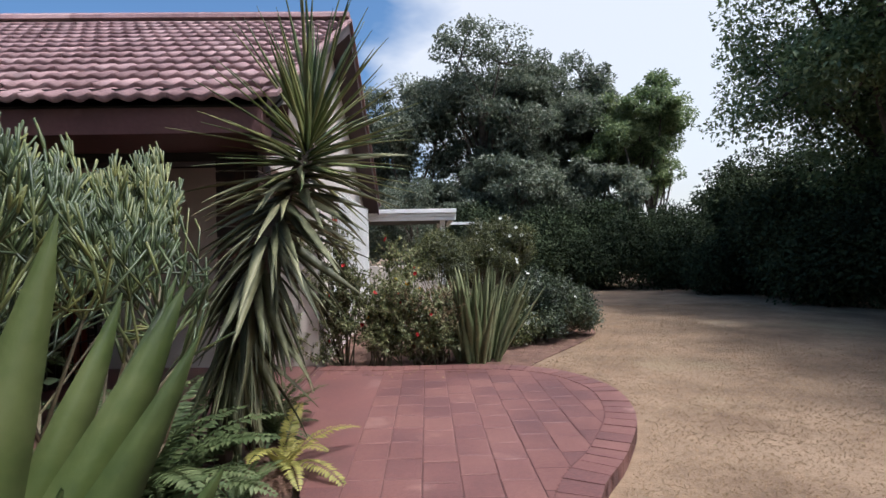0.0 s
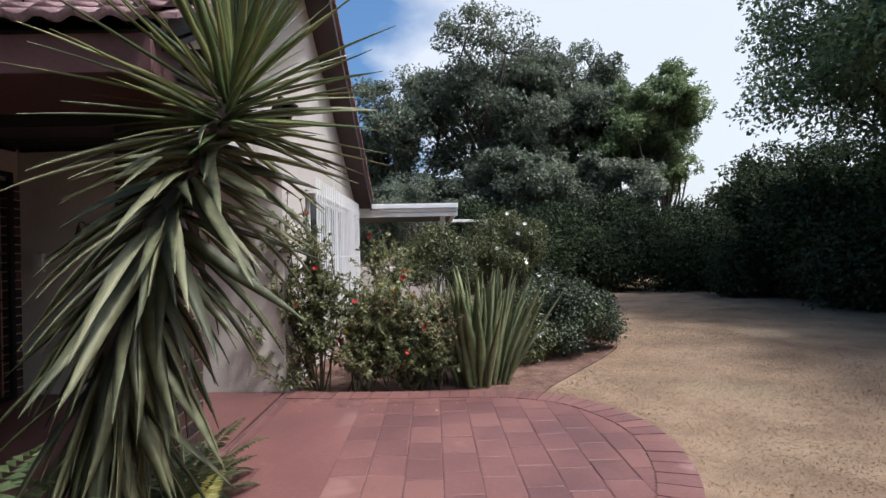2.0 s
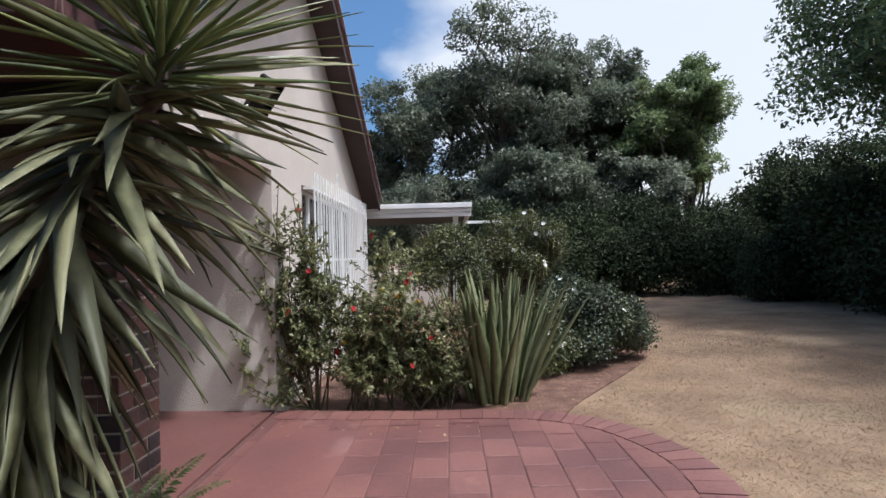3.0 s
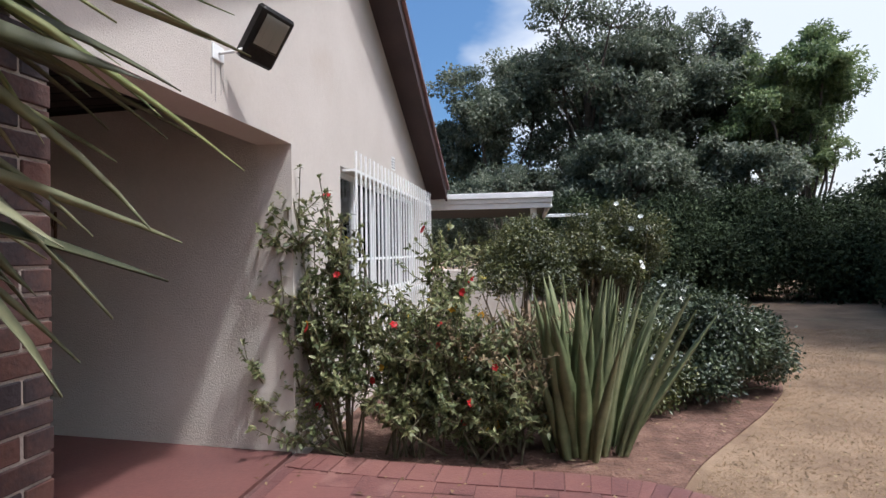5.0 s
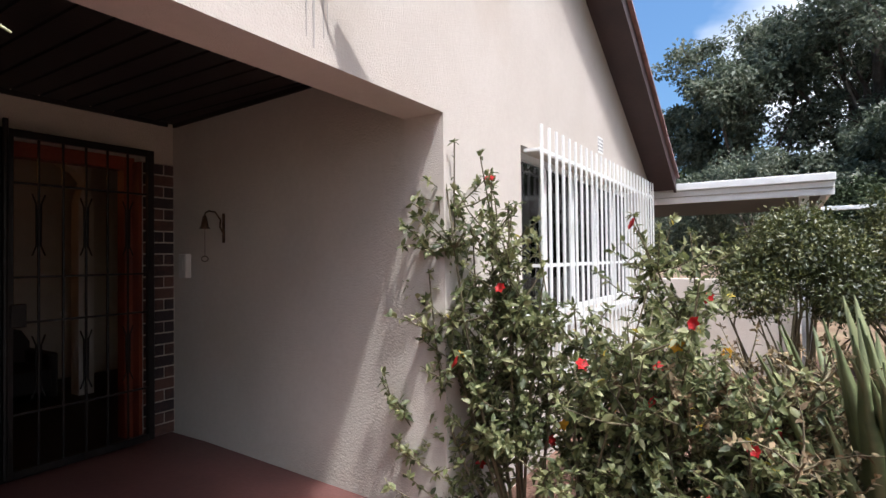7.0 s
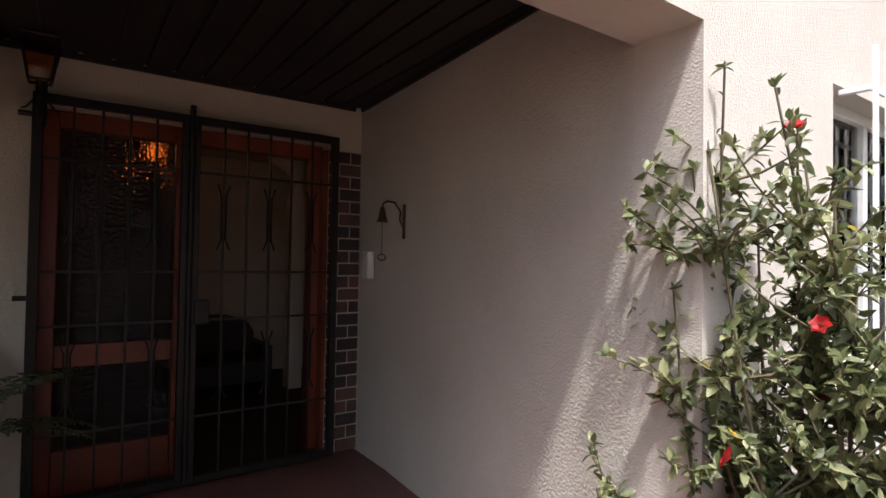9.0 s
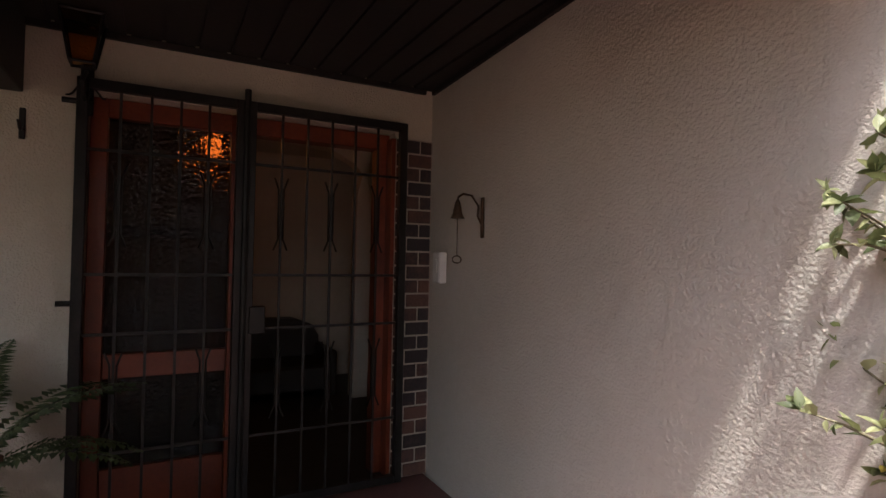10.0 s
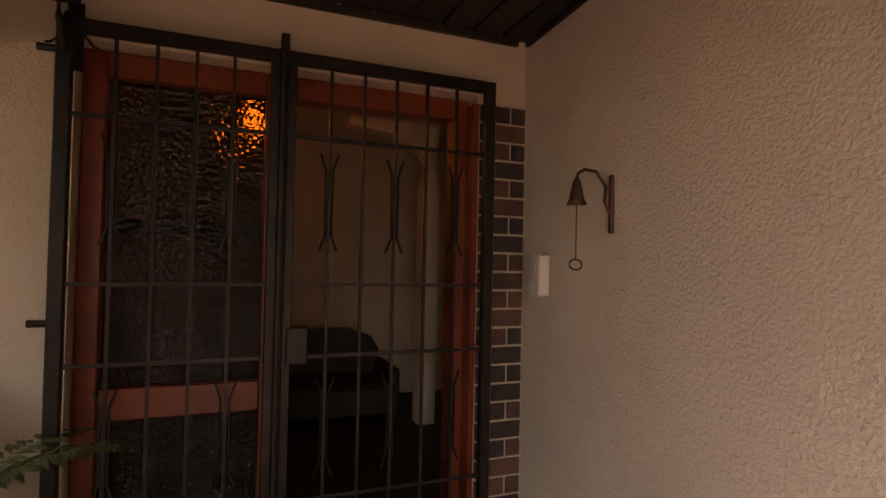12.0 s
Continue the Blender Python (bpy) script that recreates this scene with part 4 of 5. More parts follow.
def yucca():
    g = np.random.default_rng(5)
    t = thing("yucca", "tall leaning yucca with green crown and faded hanging skirt", "yucca", pose(-1.25, 3.2, 0.05))
    trunk = [(0, 0, 0), (0.02, -0.03, 0.5), (0.12, -0.03, 1.0), (0.27, 0.04, 1.5), (0.41, 0.24, 1.9), (0.47, 0.35, 2.1)]
    part("trunk", tube(bmesh.new(), trunk, [0.09, 0.08, 0.07, 0.065, 0.06, 0.05], 10), BARK, t, "shaggy grey-brown trunk", smooth=True)
    green, old = [], []
    for k in range(5):
        me = blade_mesh("leaf", 1.0, 0.038, 0.02 + 0.2 * g.random(), 0.3, 8, 50 + k, 0.6, 0.4)
        me.materials.append(YUCCA)
        green.append(me)
        me = blade_mesh("leaf", 1.0, 0.082, 0.12 + 0.4 * g.random(), 0.22, 8, 60 + k, 0.45, 0.45)
        me.materials.append(YUCCA_OLD)
        old.append(me)
    head = Vector(trunk[-1])
    for k in range(135):
        f = (k + 0.5) / 135
        yaw = k * 137.5 + g.normal() * 10
        pt = 88 - 105 * f ** 0.9 + g.normal() * 5
        p = head + Vector((0, 0, 0.1 - 0.28 * f)) - Vector((0.04, 0.09, 0)) * f
        place_blade("leaf", green[g.integers(5)], t, p, yaw, pt, (0.66 + 0.3 * g.random()) * (1.12 - 0.3 * f), g.normal() * 15)
    for k in range(290):
        f = (k + 0.5) / 290
        h = 1.97 - 1.3 * f
        i = min(4, int(np.searchsorted([p[2] for p in trunk], h)) - 1)
        a, b = Vector(trunk[i]), Vector(trunk[i + 1])
        p = a.lerp(b, (h - a.z) / (b.z - a.z))
        pt = 4 - 66 * min(1, f * 1.4 + 0.05) + g.normal() * 11
        place_blade("leaf", old[g.integers(5)], t, p, k * 137.5 + g.normal() * 15, pt, 0.5 + 0.28 * g.random(), g.normal() * 25)
    return t


yucca()


def pencil_bush():
    g = np.random.default_rng(9)
    t = thing("pencil_bush", "dense pencil bush of thin green fingers with yellow-green tips", "shrub", pose(-1.45, 1.8, 0.05))
    store = {True: ([], []), False: ([], [])}

    def stick(a, b, r, woody=False):
        verts, faces = store[woody]
        d = unit(b - a)
        s = unit(np.cross(d, [0.31, 0.2, 0.93]))
        u = np.cross(d, s)
        i = len(verts)
        for c, rr in ((a, r), (b, r * 0.8)):
            for k in range(4):
                an = k * math.pi / 2
                verts.append(c + rr * (s * math.cos(an) + u * math.sin(an)))
        for k in range(4):
            faces.append((i + k, i + (k + 1) % 4, i + 4 + (k + 1) % 4, i + 4 + k))
        faces.append((i + 4, i + 5, i + 6, i + 7))

    def grow(p, d, level):
        L = [0.76, 0.38, 0.25, 0.16, 0.10, 0.065][level] * (0.7 + 0.6 * g.random())
        q = p + d * L
        if q[0] - 1.45 > 0.2 - 0.88 * (q[1] + 1.8 - 0.7) or q[2] > 1.86 - 0.1 * math.sin(q[0] * 9) * math.cos(q[1] * 7) - 1.3 * max(0, q[0] - 0.38):
            return
        stick(p, q, [0.012, 0.007, 0.0055, 0.0048, 0.0045, 0.0042][level], level < 2)
        if level < 5:
            for _ in range([5, 5, 4, 3, 4][level]):
                nd = unit(d + g.normal(size=3) * [0.34, 0.4, 0.38, 0.34, 0.28][level] + np.array([0, 0, [0.2, 0.2, 0.26, 0.34, 0.4][level]]))
                grow(q, nd, level + 1)

    for k in range(13):
        a = k / 13 * 2 * math.pi
        grow(np.array([0.1 * math.cos(a), 0.1 * math.sin(a), 0.0]), unit(np.array([math.cos(a) * (0.1 + 0.5 * g.random()), math.sin(a) * (0.1 + 0.5 * g.random()), 0.85])), 0)
    finish("stem", quick_mesh("stem", *store[True]), STEM, t, "woody lower stem")
    finish("foliage", quick_mesh("foliage", *store[False]), PENCIL, t)
    return t


pencil_bush()


def fern(name, label, m, fronds, length, mat, seed, category="fern", pitch=(20, 80), droop=1.2):
    g = np.random.default_rng(seed)
    t = thing(name, label, category, m)
    for f in range(fronds):
        yaw, pt = g.random() * 2 * math.pi, radians(pitch[0] + (pitch[1] - pitch[0]) * g.random())
        L = length * (0.7 + 0.5 * g.random())
        n = 34
        tt = np.linspace(0, 1, n)
        ang = pt - droop * tt ** 1.3
        r = np.concatenate([[0], np.cumsum(np.cos(ang[1:]) * L / n)])
        z = np.concatenate([[0], np.cumsum(np.sin(ang[1:]) * L / n)])
        P = np.stack([r * math.cos(yaw), r * math.sin(yaw), z], 1)
        T = unit(np.gradient(P, axis=0))
        side = unit(np.cross(T, [0, 0, 1.0]))
        upv = np.cross(side, T)
        w = L * 0.13 * np.sin(math.pi * np.clip(tt * 0.9 + 0.08, 0, 1)) ** 0.6
        at = np.concatenate([P, P])
        al = np.concatenate([side + 0.35 * T, -side + 0.35 * T]) + g.normal(size=(2 * n, 3)) * 0.08
        fa = np.concatenate([upv, upv])
        lm = leaf_mesh("frond", at, al, fa, np.concatenate([w, w]), np.full(2 * n, L / n * 1.15), 0.1)
        finish("frond", lm, mat, t)
    return t


fern("potted_fern", "bushy green sword fern in a pot beside the gate", HOUSE @ pose(-2.12, -1.98, 0.56), 22, 0.68, FERN, 21, droop=1.1)
pot = thing("plant_stand", "terracotta pot on a dark iron plant stand beside the gate", "plant pot", HOUSE @ pose(-2.12, -1.98, 0))
part("pot", lathe(bmesh.new(), [(0.09, 0.40), (0.13, 0.60), (0.14, 0.64), (0.12, 0.64), (0.11, 0.6)]), POT, pot, smooth=True)
bm = bmesh.new()
for k in range(3):
    a = k * 2.1
    tube(bm, [(0.14 * math.cos(a), 0.14 * math.sin(a), 0.104), (0.09 * math.cos(a), 0.09 * math.sin(a), 0.4)], 0.008, 6)
lathe(bm, [(0.1, 0.385), (0.1, 0.399)], n=16)
part("stand", bm, BLACK_METAL, pot)
fern("asparagus_fern", "low green fern at the foot of the yucca", pose(-1.0, 2.65, 0.06), 26, 0.34, FERN, 22)
fern("asparagus_fern", "yellowing fern arching over the edge of the terrace", pose(-0.92, 3.2, 0.08), 9, 0.55, FERN_YELLOW, 23)
fern("asparagus_fern", "feathery green fern spreading in the bed before the porch", pose(-1.45, 2.55, 0.06), 58, 0.8, FERN, 24, pitch=(45, 86), droop=1.3)
fern("asparagus_fern", "feathery green fern at the terrace corner by the pier", pose(-1.15, 3.75, 0.08), 30, 0.5, FERN, 25)


def hibiscus(name, label, x, y, stems, seed, leaf=0.06, flowers=4, yellow=8, mat=HIB_LEAF):
    """stems: rows of base x, y and tip x, y, z, relative to the plant."""
    g = np.random.default_rng(seed)
    t = thing(name, label, "hibiscus", pose(x, y, 0.03))
    bm = bmesh.new()
    at, al, fa, ll = [], [], [], []
    ends = []
    for bx, by, tx, ty, tz in stems:
        pts = limb(bm, (bx, by, -0.02), (tx, ty, tz), 0.010, 0.0035, g, 0.06, 6, 5)
        twigs = [pts]
        for k in range(int(7 + tz * 9)):
            i = g.integers(2, 6)
            p = pts[i]
            d = unit(np.array([g.normal(), g.normal(), 0.6 + 0.6 * g.random()]))
            twigs.append(limb(bm, p, p + d * (0.12 + 0.2 * g.random()), 0.005, 0.002, g, 0.08, 3, 4))
        for tw in twigs:
            ends.append(tw[-1])
            for i in range(len(tw) - 1):
                if tw is pts and i < 2:
                    continue
                for s in np.linspace(0, 1, 5 if tw is not pts else 4, endpoint=False):
                    p = tw[i] + (tw[i + 1] - tw[i]) * s
                    d = unit(tw[i + 1] - tw[i])
                    out = unit(g.normal(size=3) + np.array([0, 0, -0.35]))
                    at.append(p)
                    al.append(unit(out + d * 0.5))
                    fa.append(unit(np.array([0, 0, 1.0]) + g.normal(size=3) * 0.5))
                    ll.append(leaf * (0.55 + 0.75 * g.random()))
            for k in range(7):
                at.append(tw[-1])
                al.append(unit(g.normal(size=3) + np.array([0, 0, 0.6])))
                fa.append(unit(np.array([0, 0, 1.0]) + g.normal(size=3) * 0.5))
                ll.append(leaf * (0.5 + 0.5 * g.random()))
    part("stem", bm, STEM, t)
    at, al, fa, ll = (np.array(v) for v in (at, al, fa, ll))
    finish("foliage", broad_leaves("foliage", at, al, fa, ll, ll * 0.5), mat, t)
    pick = g.choice(len(at), yellow, replace=False)
    for k in pick:
        one = slice(k, k + 1)
        finish("leaf", broad_leaves("leaf", at[one] + 0.01, al[one], fa[one], ll[one], ll[one] * 0.55), YELLOW_LEAF, t, "yellowed leaf")
    for k in range(flowers):
        e = ends[g.integers(len(ends))]
        flower_at(t, e + np.array([0, -0.02, 0.01]), np.array([g.normal() * 0.7, -0.8, 0.5 + 0.5 * g.normal()]), 0.028 + 0.016 * g.random(), YELLOW_PETAL if k % 4 == 3 else PETAL, g, 6)
    return t


def broad_leaves(name, at, along, facing, length, width):
    """Leaves of eight corners with a fold and a bowed tip."""
    along = unit(along)
    side = unit(np.cross(along, facing))
    up_ = np.cross(side, along)
    L, W = np.asarray(length)[:, None], np.asarray(width)[:, None]
    cols = []
    for t_, w_, s_ in ((0, 0, 0), (0.18, 0, 0), (0.35, 0.46, 1), (0.35, 0.46, -1), (0.68, 0.36, 1), (0.68, 0.36, -1), (1.0, 0, 0), (0.5, 0, 0)):
        drop = -0.18 * t_ * t_
        cols.append(at + along * L * t_ + side * W * w_ * s_ + up_ * (L * drop + W * w_ * 0.35))
    n = len(at)
    verts = np.stack(cols, 1).reshape(-1, 3)
    i = np.arange(n)[:, None] * 8
    tri = [(0, 1, 2), (0, 3, 1), (1, 7, 2), (1, 3, 7), (2, 7, 4), (3, 5, 7), (7, 6, 4), (7, 5, 6)]
    return quick_mesh(name, verts, np.concatenate([i + np.array([q]) for q in tri], 0))


g0 = np.random.default_rng(31)
hibiscus("hibiscus", "leggy red-flowered hibiscus trained against the porch corner", -1.12, 6.35,
         [(0, 0, -0.2, -0.22, 1.95), (0.02, 0, -0.1, -0.14, 1.88), (-0.02, 0.02, -0.27, -0.26, 1.66), (-0.02, 0.02, 0.04, -0.08, 1.6), (0.05, 0.03, 0.14, 0.0, 1.45), (0, -0.02, -0.58, -0.34, 0.74), (0, -0.02, -0.32, -0.28, 1.3),
          (0, -0.03, -0.5, -0.34, 0.44), (0.03, -0.05, -0.3, -0.34, 0.16), (0.1, 0.05, 0.2, -0.05, 1.05), (0.05, 0.0, 0.06, -0.15, 1.15), (0, 0, -0.26, -0.22, 1.8), (0, 0.02, -0.06, -0.1, 1.75), (0.02, 0, 0.02, -0.08, 1.62),
          (0.04, 0, 0.16, 0.02, 1.28), (0, 0, -0.14, -0.15, 1.45), (0, -0.02, -0.28, -0.24, 1.1), (0, 0, -0.16, -0.2, 0.85), (0.02, 0, 0.08, -0.1, 1.35), (0, 0, -0.1, -0.14, 1.2)], 41, 0.05, 7, 18)
hibiscus("hibiscus", "bushy hibiscus with red flowers along the terrace edge", -0.62, 6.4,
         [(g0.normal() * 0.1, g0.normal() * 0.06, g0.normal() * 0.28, -0.05 + g0.normal() * 0.16, 0.2 + 1.1 * g0.random()) for k in range(19)], 42, 0.052, 8, 34)
hibiscus("hibiscus", "bushy hibiscus with red flowers beside the sword-leaf agave", -0.12, 6.42,
         [(g0.normal() * 0.1, g0.normal() * 0.06, g0.normal() * 0.25, -0.05 + g0.normal() * 0.16, 0.15 + 0.75 * g0.random()) for k in range(20)], 43, 0.052, 8, 34)
hibiscus("hibiscus", "tall thin hibiscus shoots in front of the window bars", -0.55, 7.0,
         [(g0.normal() * 0.08, g0.normal() * 0.08, -0.1 + g0.normal() * 0.22, g0.normal() * 0.2, 0.9 + 0.75 * g0.random()) for k in range(6)], 44, 0.058, 4, 10)
hibiscus("dry_shrub", "dry brown twiggy shrub behind the hibiscus", 0.02, 6.66,
         [(g0.normal() * 0.1, g0.normal() * 0.1, g0.normal() * 0.3, g0.normal() * 0.25, 0.6 + 0.4 * g0.random()) for k in range(26)], 45, 0.034, 0, 6, DRY_TWIG)


def dome(r, h, n, seed, size=(0.3, 0.45), base=0.25, fall=0.75):
    g = np.random.default_rng(seed)
    out = []
    for k in range(n):
        a, q = g.random() * 2 * math.pi, math.sqrt(g.random())
        z = base + (h - base) * (1 - q * q * fall) * (0.55 + 0.45 * g.random())
        s = r * (size[0] + (size[1] - size[0]) * g.random())
        out.append((r * q * 0.8 * math.cos(a), r * q * 0.8 * math.sin(a), max(s * 0.6, z - s * 0.6), s, 0.8))
    return out


shrub("rose_bush", "rounded glossy shrub with small white flowers at the lawn's edge", 1.78, 8.45, dome(0.8, 1.15, 22, 51, (0.22, 0.4)), 36000, 0.04, GLOSS_LEAF, 51, 14, 0.035)
shrub("rose_bush", "low spreading shrub with white flowers at the bed's far end", 1.75, 9.6, dome(0.78, 1.12, 16, 58, (0.22, 0.4)), 22000, 0.042, GLOSS_LEAF, 58, 8, 0.035)
shrub("rose_bush", "tall dense olive shrub dotted with white roses before the veranda", 1.15, 11.0, dome(0.98, 2.16, 34, 52, (0.22, 0.36), 0.4, 0.35), 45000, 0.04, BUSH_LEAF, 52, 22, 0.045)
shrub("small_tree", "small round-headed bush on bare stems beside the parapet", 0.0, 9.0, [(0.0, 0, 1.42, 0.36, 0.8), (0.25, 0.1, 1.38, 0.3, 0.8), (-0.25, 0, 1.3, 0.3, 0.8), (0.05, 0.2, 1.6, 0.28, 0.7), (0.35, -0.1, 1.1, 0.28, 0.8), (-0.2, -0.2, 1.12, 0.28, 0.8)], 18000, 0.035, BUSH_LEAF, 53)
shrub("shrub", "green shrub filling the bed behind the agave", 0.9, 8.0, dome(0.6, 0.95, 12, 54), 14000, 0.04, BUSH_LEAF, 54, 3, 0.04)

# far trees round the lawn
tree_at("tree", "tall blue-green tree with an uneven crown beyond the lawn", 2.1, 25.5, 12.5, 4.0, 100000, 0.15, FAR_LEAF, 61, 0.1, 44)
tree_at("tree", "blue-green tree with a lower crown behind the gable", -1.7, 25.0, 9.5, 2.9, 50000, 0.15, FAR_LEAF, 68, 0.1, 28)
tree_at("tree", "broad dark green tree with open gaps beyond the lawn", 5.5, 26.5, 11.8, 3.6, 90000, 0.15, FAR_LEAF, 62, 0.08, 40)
tree_at("tree", "green spreading tree beyond the lawn", 9.0, 25.5, 9.9, 2.9, 52000, 0.14, TREE_LEAF, 63, 0.4, 24, -0.3)
for tx, ty, th, ts in ((9.6, 24.5, 7.0, 71), (10.3, 26.0, 6.4, 72), (9.9, 27.5, 7.4, 73)):
    tree_at("tree", "thin bare-stemmed sapling with a sparse crown beyond the lawn", tx, ty, th, 1.3, 3600, 0.12, TREE_LEAF, ts, 0.5, 9, tips=9)
tree_at("tree", "tall dark tree leaning over the lawn", 12.2, 12.3, 13.5, 4.9, 170000, 0.13, TREE_LEAF, 64, 0.06, 60)
# stands outside the view; added for the shadow it throws on the lawn
tree_at("tree", "large unseen tree added to shade the lawn's edge", 10.6, 5.5, 10.0, 4.5, 70000, 0.12, TREE_LEAF, 65, 0.3, 40)
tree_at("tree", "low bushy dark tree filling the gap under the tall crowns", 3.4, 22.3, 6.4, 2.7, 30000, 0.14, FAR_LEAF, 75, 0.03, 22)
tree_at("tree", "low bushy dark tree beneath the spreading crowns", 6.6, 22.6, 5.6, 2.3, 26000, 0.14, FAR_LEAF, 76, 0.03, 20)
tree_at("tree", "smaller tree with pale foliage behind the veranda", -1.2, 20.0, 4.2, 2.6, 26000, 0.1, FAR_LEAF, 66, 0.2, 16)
# four unseen trees, added to keep sky light out of the porch front
tree_at("tree", "unseen leafy tree added behind the walk to darken the porch", -6.0, -1.6, 7.5, 3.4, 26000, 0.2, TREE_LEAF, 91, 0.08)
tree_at("tree", "unseen broad tree added beyond the planted bed to darken the porch", -9.5, -6.0, 9.0, 4.0, 26000, 0.24, TREE_LEAF, 92, 0.08)
tree_at("tree", "unseen tall tree added behind the start of the path to darken the porch", -2.5, -8.5, 9.0, 4.0, 26000, 0.24, TREE_LEAF, 93, 0.12)
tree_at("tree", "unseen spreading tree added behind the start of the path to block sky light", 4.6, -6.8, 9.0, 4.0, 34000, 0.24, TREE_LEAF, 94, 0.12)
# out-of-view shrubs, added as blockers so the porch inside stays dim
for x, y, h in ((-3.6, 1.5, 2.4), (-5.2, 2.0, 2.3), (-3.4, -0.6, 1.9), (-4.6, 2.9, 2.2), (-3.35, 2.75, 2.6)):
    shrub("shrub", "unseen dense shrub added before the porch to hold back light", x, y, dome(0.8, h, 14, int(90 + h * 10), (0.4, 0.55)), 14000, 0.08, SHADE_LEAF, int(h * 10), shell=0.3)
far = tree_at("tree", "distant dark tree in a dense row", 17.8, 30.0, 7.2, 4.0, 30000, 0.2, SHADE_LEAF, 67, 0.05, 24)
for k in range(12):
    a = radians(-75 + k * 13)
    r = 36 + 4 * math.sin(k * 2.3)
    if k in (6, 7, 8):
        continue
    s = 0.8 + 0.35 * math.sin(k * 1.7) ** 2
    copy_thing(far, pose(r * math.sin(a), r * math.cos(a), 0, 0, 0, k * 77) @ Matrix.Diagonal((s, s, s * 0.85, 1)))
hedge = shrub("hedge_shrub", "dense shrub at the back of the lawn, leaves darkened for deep shade", 6.4, 18.2, [(-1.4, 0, 0.9, 0.95, 1), (-0.3, 0.2, 1.3, 1.05, 1), (0.9, 0, 1.0, 1.0, 1), (0.2, 0.6, 1.9, 0.9, 0.9), (1.7, 0.3, 0.8, 0.8, 1)], 26000, 0.11, SHADE_LEAF, 71, shell=0.3)
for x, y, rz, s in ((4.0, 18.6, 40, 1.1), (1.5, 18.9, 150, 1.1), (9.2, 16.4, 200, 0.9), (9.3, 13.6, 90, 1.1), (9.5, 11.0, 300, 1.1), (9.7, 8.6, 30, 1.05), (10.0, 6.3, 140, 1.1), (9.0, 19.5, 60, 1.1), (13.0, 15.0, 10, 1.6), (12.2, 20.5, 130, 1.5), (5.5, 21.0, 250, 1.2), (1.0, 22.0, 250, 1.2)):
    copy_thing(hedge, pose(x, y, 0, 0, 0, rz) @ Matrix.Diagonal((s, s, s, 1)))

# ---- dry grass on the lawn ----
gg = np.random.default_rng(81)
n = 110000
px = gg.uniform(0.6, 7.5, n * 2)
py = 0.5 + 12.5 * gg.random(n * 2) ** 1.2
ok = (px > np.interp(py, [0.5, 2.7, 3.3, 4.0, 5.0, 5.7, 6.1, 6.6, 7.4, 8.2, 9, 10.2, 11.5], [0.66, 0.99, 1.33, 1.67, 1.77, 1.42, 1.08, 1.35, 1.9, 2.32, 2.66, 2.72, 2.7]))
px, py = px[ok][:n], py[ok][:n]
n = len(px)
at = np.stack([px, py, np.full(n, 0.0)], 1)
al = unit(np.stack([gg.normal(size=n), gg.normal(size=n), np.abs(gg.normal(size=n)) * 0.5 + 0.25], 1))
finish("grass", leaf_mesh("grass", at, al, np.tile([[0, 0, 1.0]], (n, 1)) + 0.01, 0.012 + 0.022 * gg.random(n), np.full(n, 0.0045)), DRY_GRASS)
tagged(scene.objects["grass"], "short dry straw-coloured grass", "grass", kind="stuff")

n = 900
lx, ly = gg.uniform(0.9, 5.5, n), gg.uniform(3.2, 10.5, n)
lz = np.full(n, 0.012)
near_bed = gg.random(n) < 0.45
lx[near_bed], ly[near_bed] = gg.uniform(-1.2, 2.4, near_bed.sum()), gg.uniform(6.15, 8.5, near_bed.sum())
lz[near_bed] = 0.045
on_floor = gg.random(n) < 0.05
lx[on_floor], ly[on_floor], lz[on_floor] = gg.uniform(-1.6, 0.6, on_floor.sum()), gg.uniform(5.4, 6.0, on_floor.sum()), PAVE + 0.012
at = np.stack([lx, ly, lz], 1)
litter = finish("leaf_litter", leaf_mesh("leaf_litter", at, unit(gg.normal(size=(n, 3)) * [1, 1, 0.15]), np.tile([[0, 0, 1.0]], (n, 1)) + 0.2 * gg.normal(size=(n, 3)), 0.02 + 0.03 * gg.random(n), 0.012 + 0.014 * gg.random(n), 0.1), DRY_TWIG)
tagged(litter, "fallen dry brown leaves", "leaf litter", kind="stuff")

# ---- pieces: bricks, pavers, roof tiles ----


def piece_mesh(name, sx, sy, sz, mat, bevel=0.006):
    bm = boxes((-sx / 2, sx / 2, -sy / 2, sy / 2, -sz, 0), bevel=0)
    bmesh.ops.bevel(bm, geom=[e for e in bm.edges if all(v.co.z > -0.001 for v in e.verts)] if sz < 0.2 and name != "brick" else bm.edges[:], offset=bevel, segments=1, affect="EDGES")
    me = bpy.data.meshes.new(name)
    bm.to_mesh(me)
    bm.free()
    me.materials.append(mat)
    return me


def put(name, me, parent, m):
    ob = new(name, me)
    ob.parent = parent
    ob.matrix_basis = m
    return ob


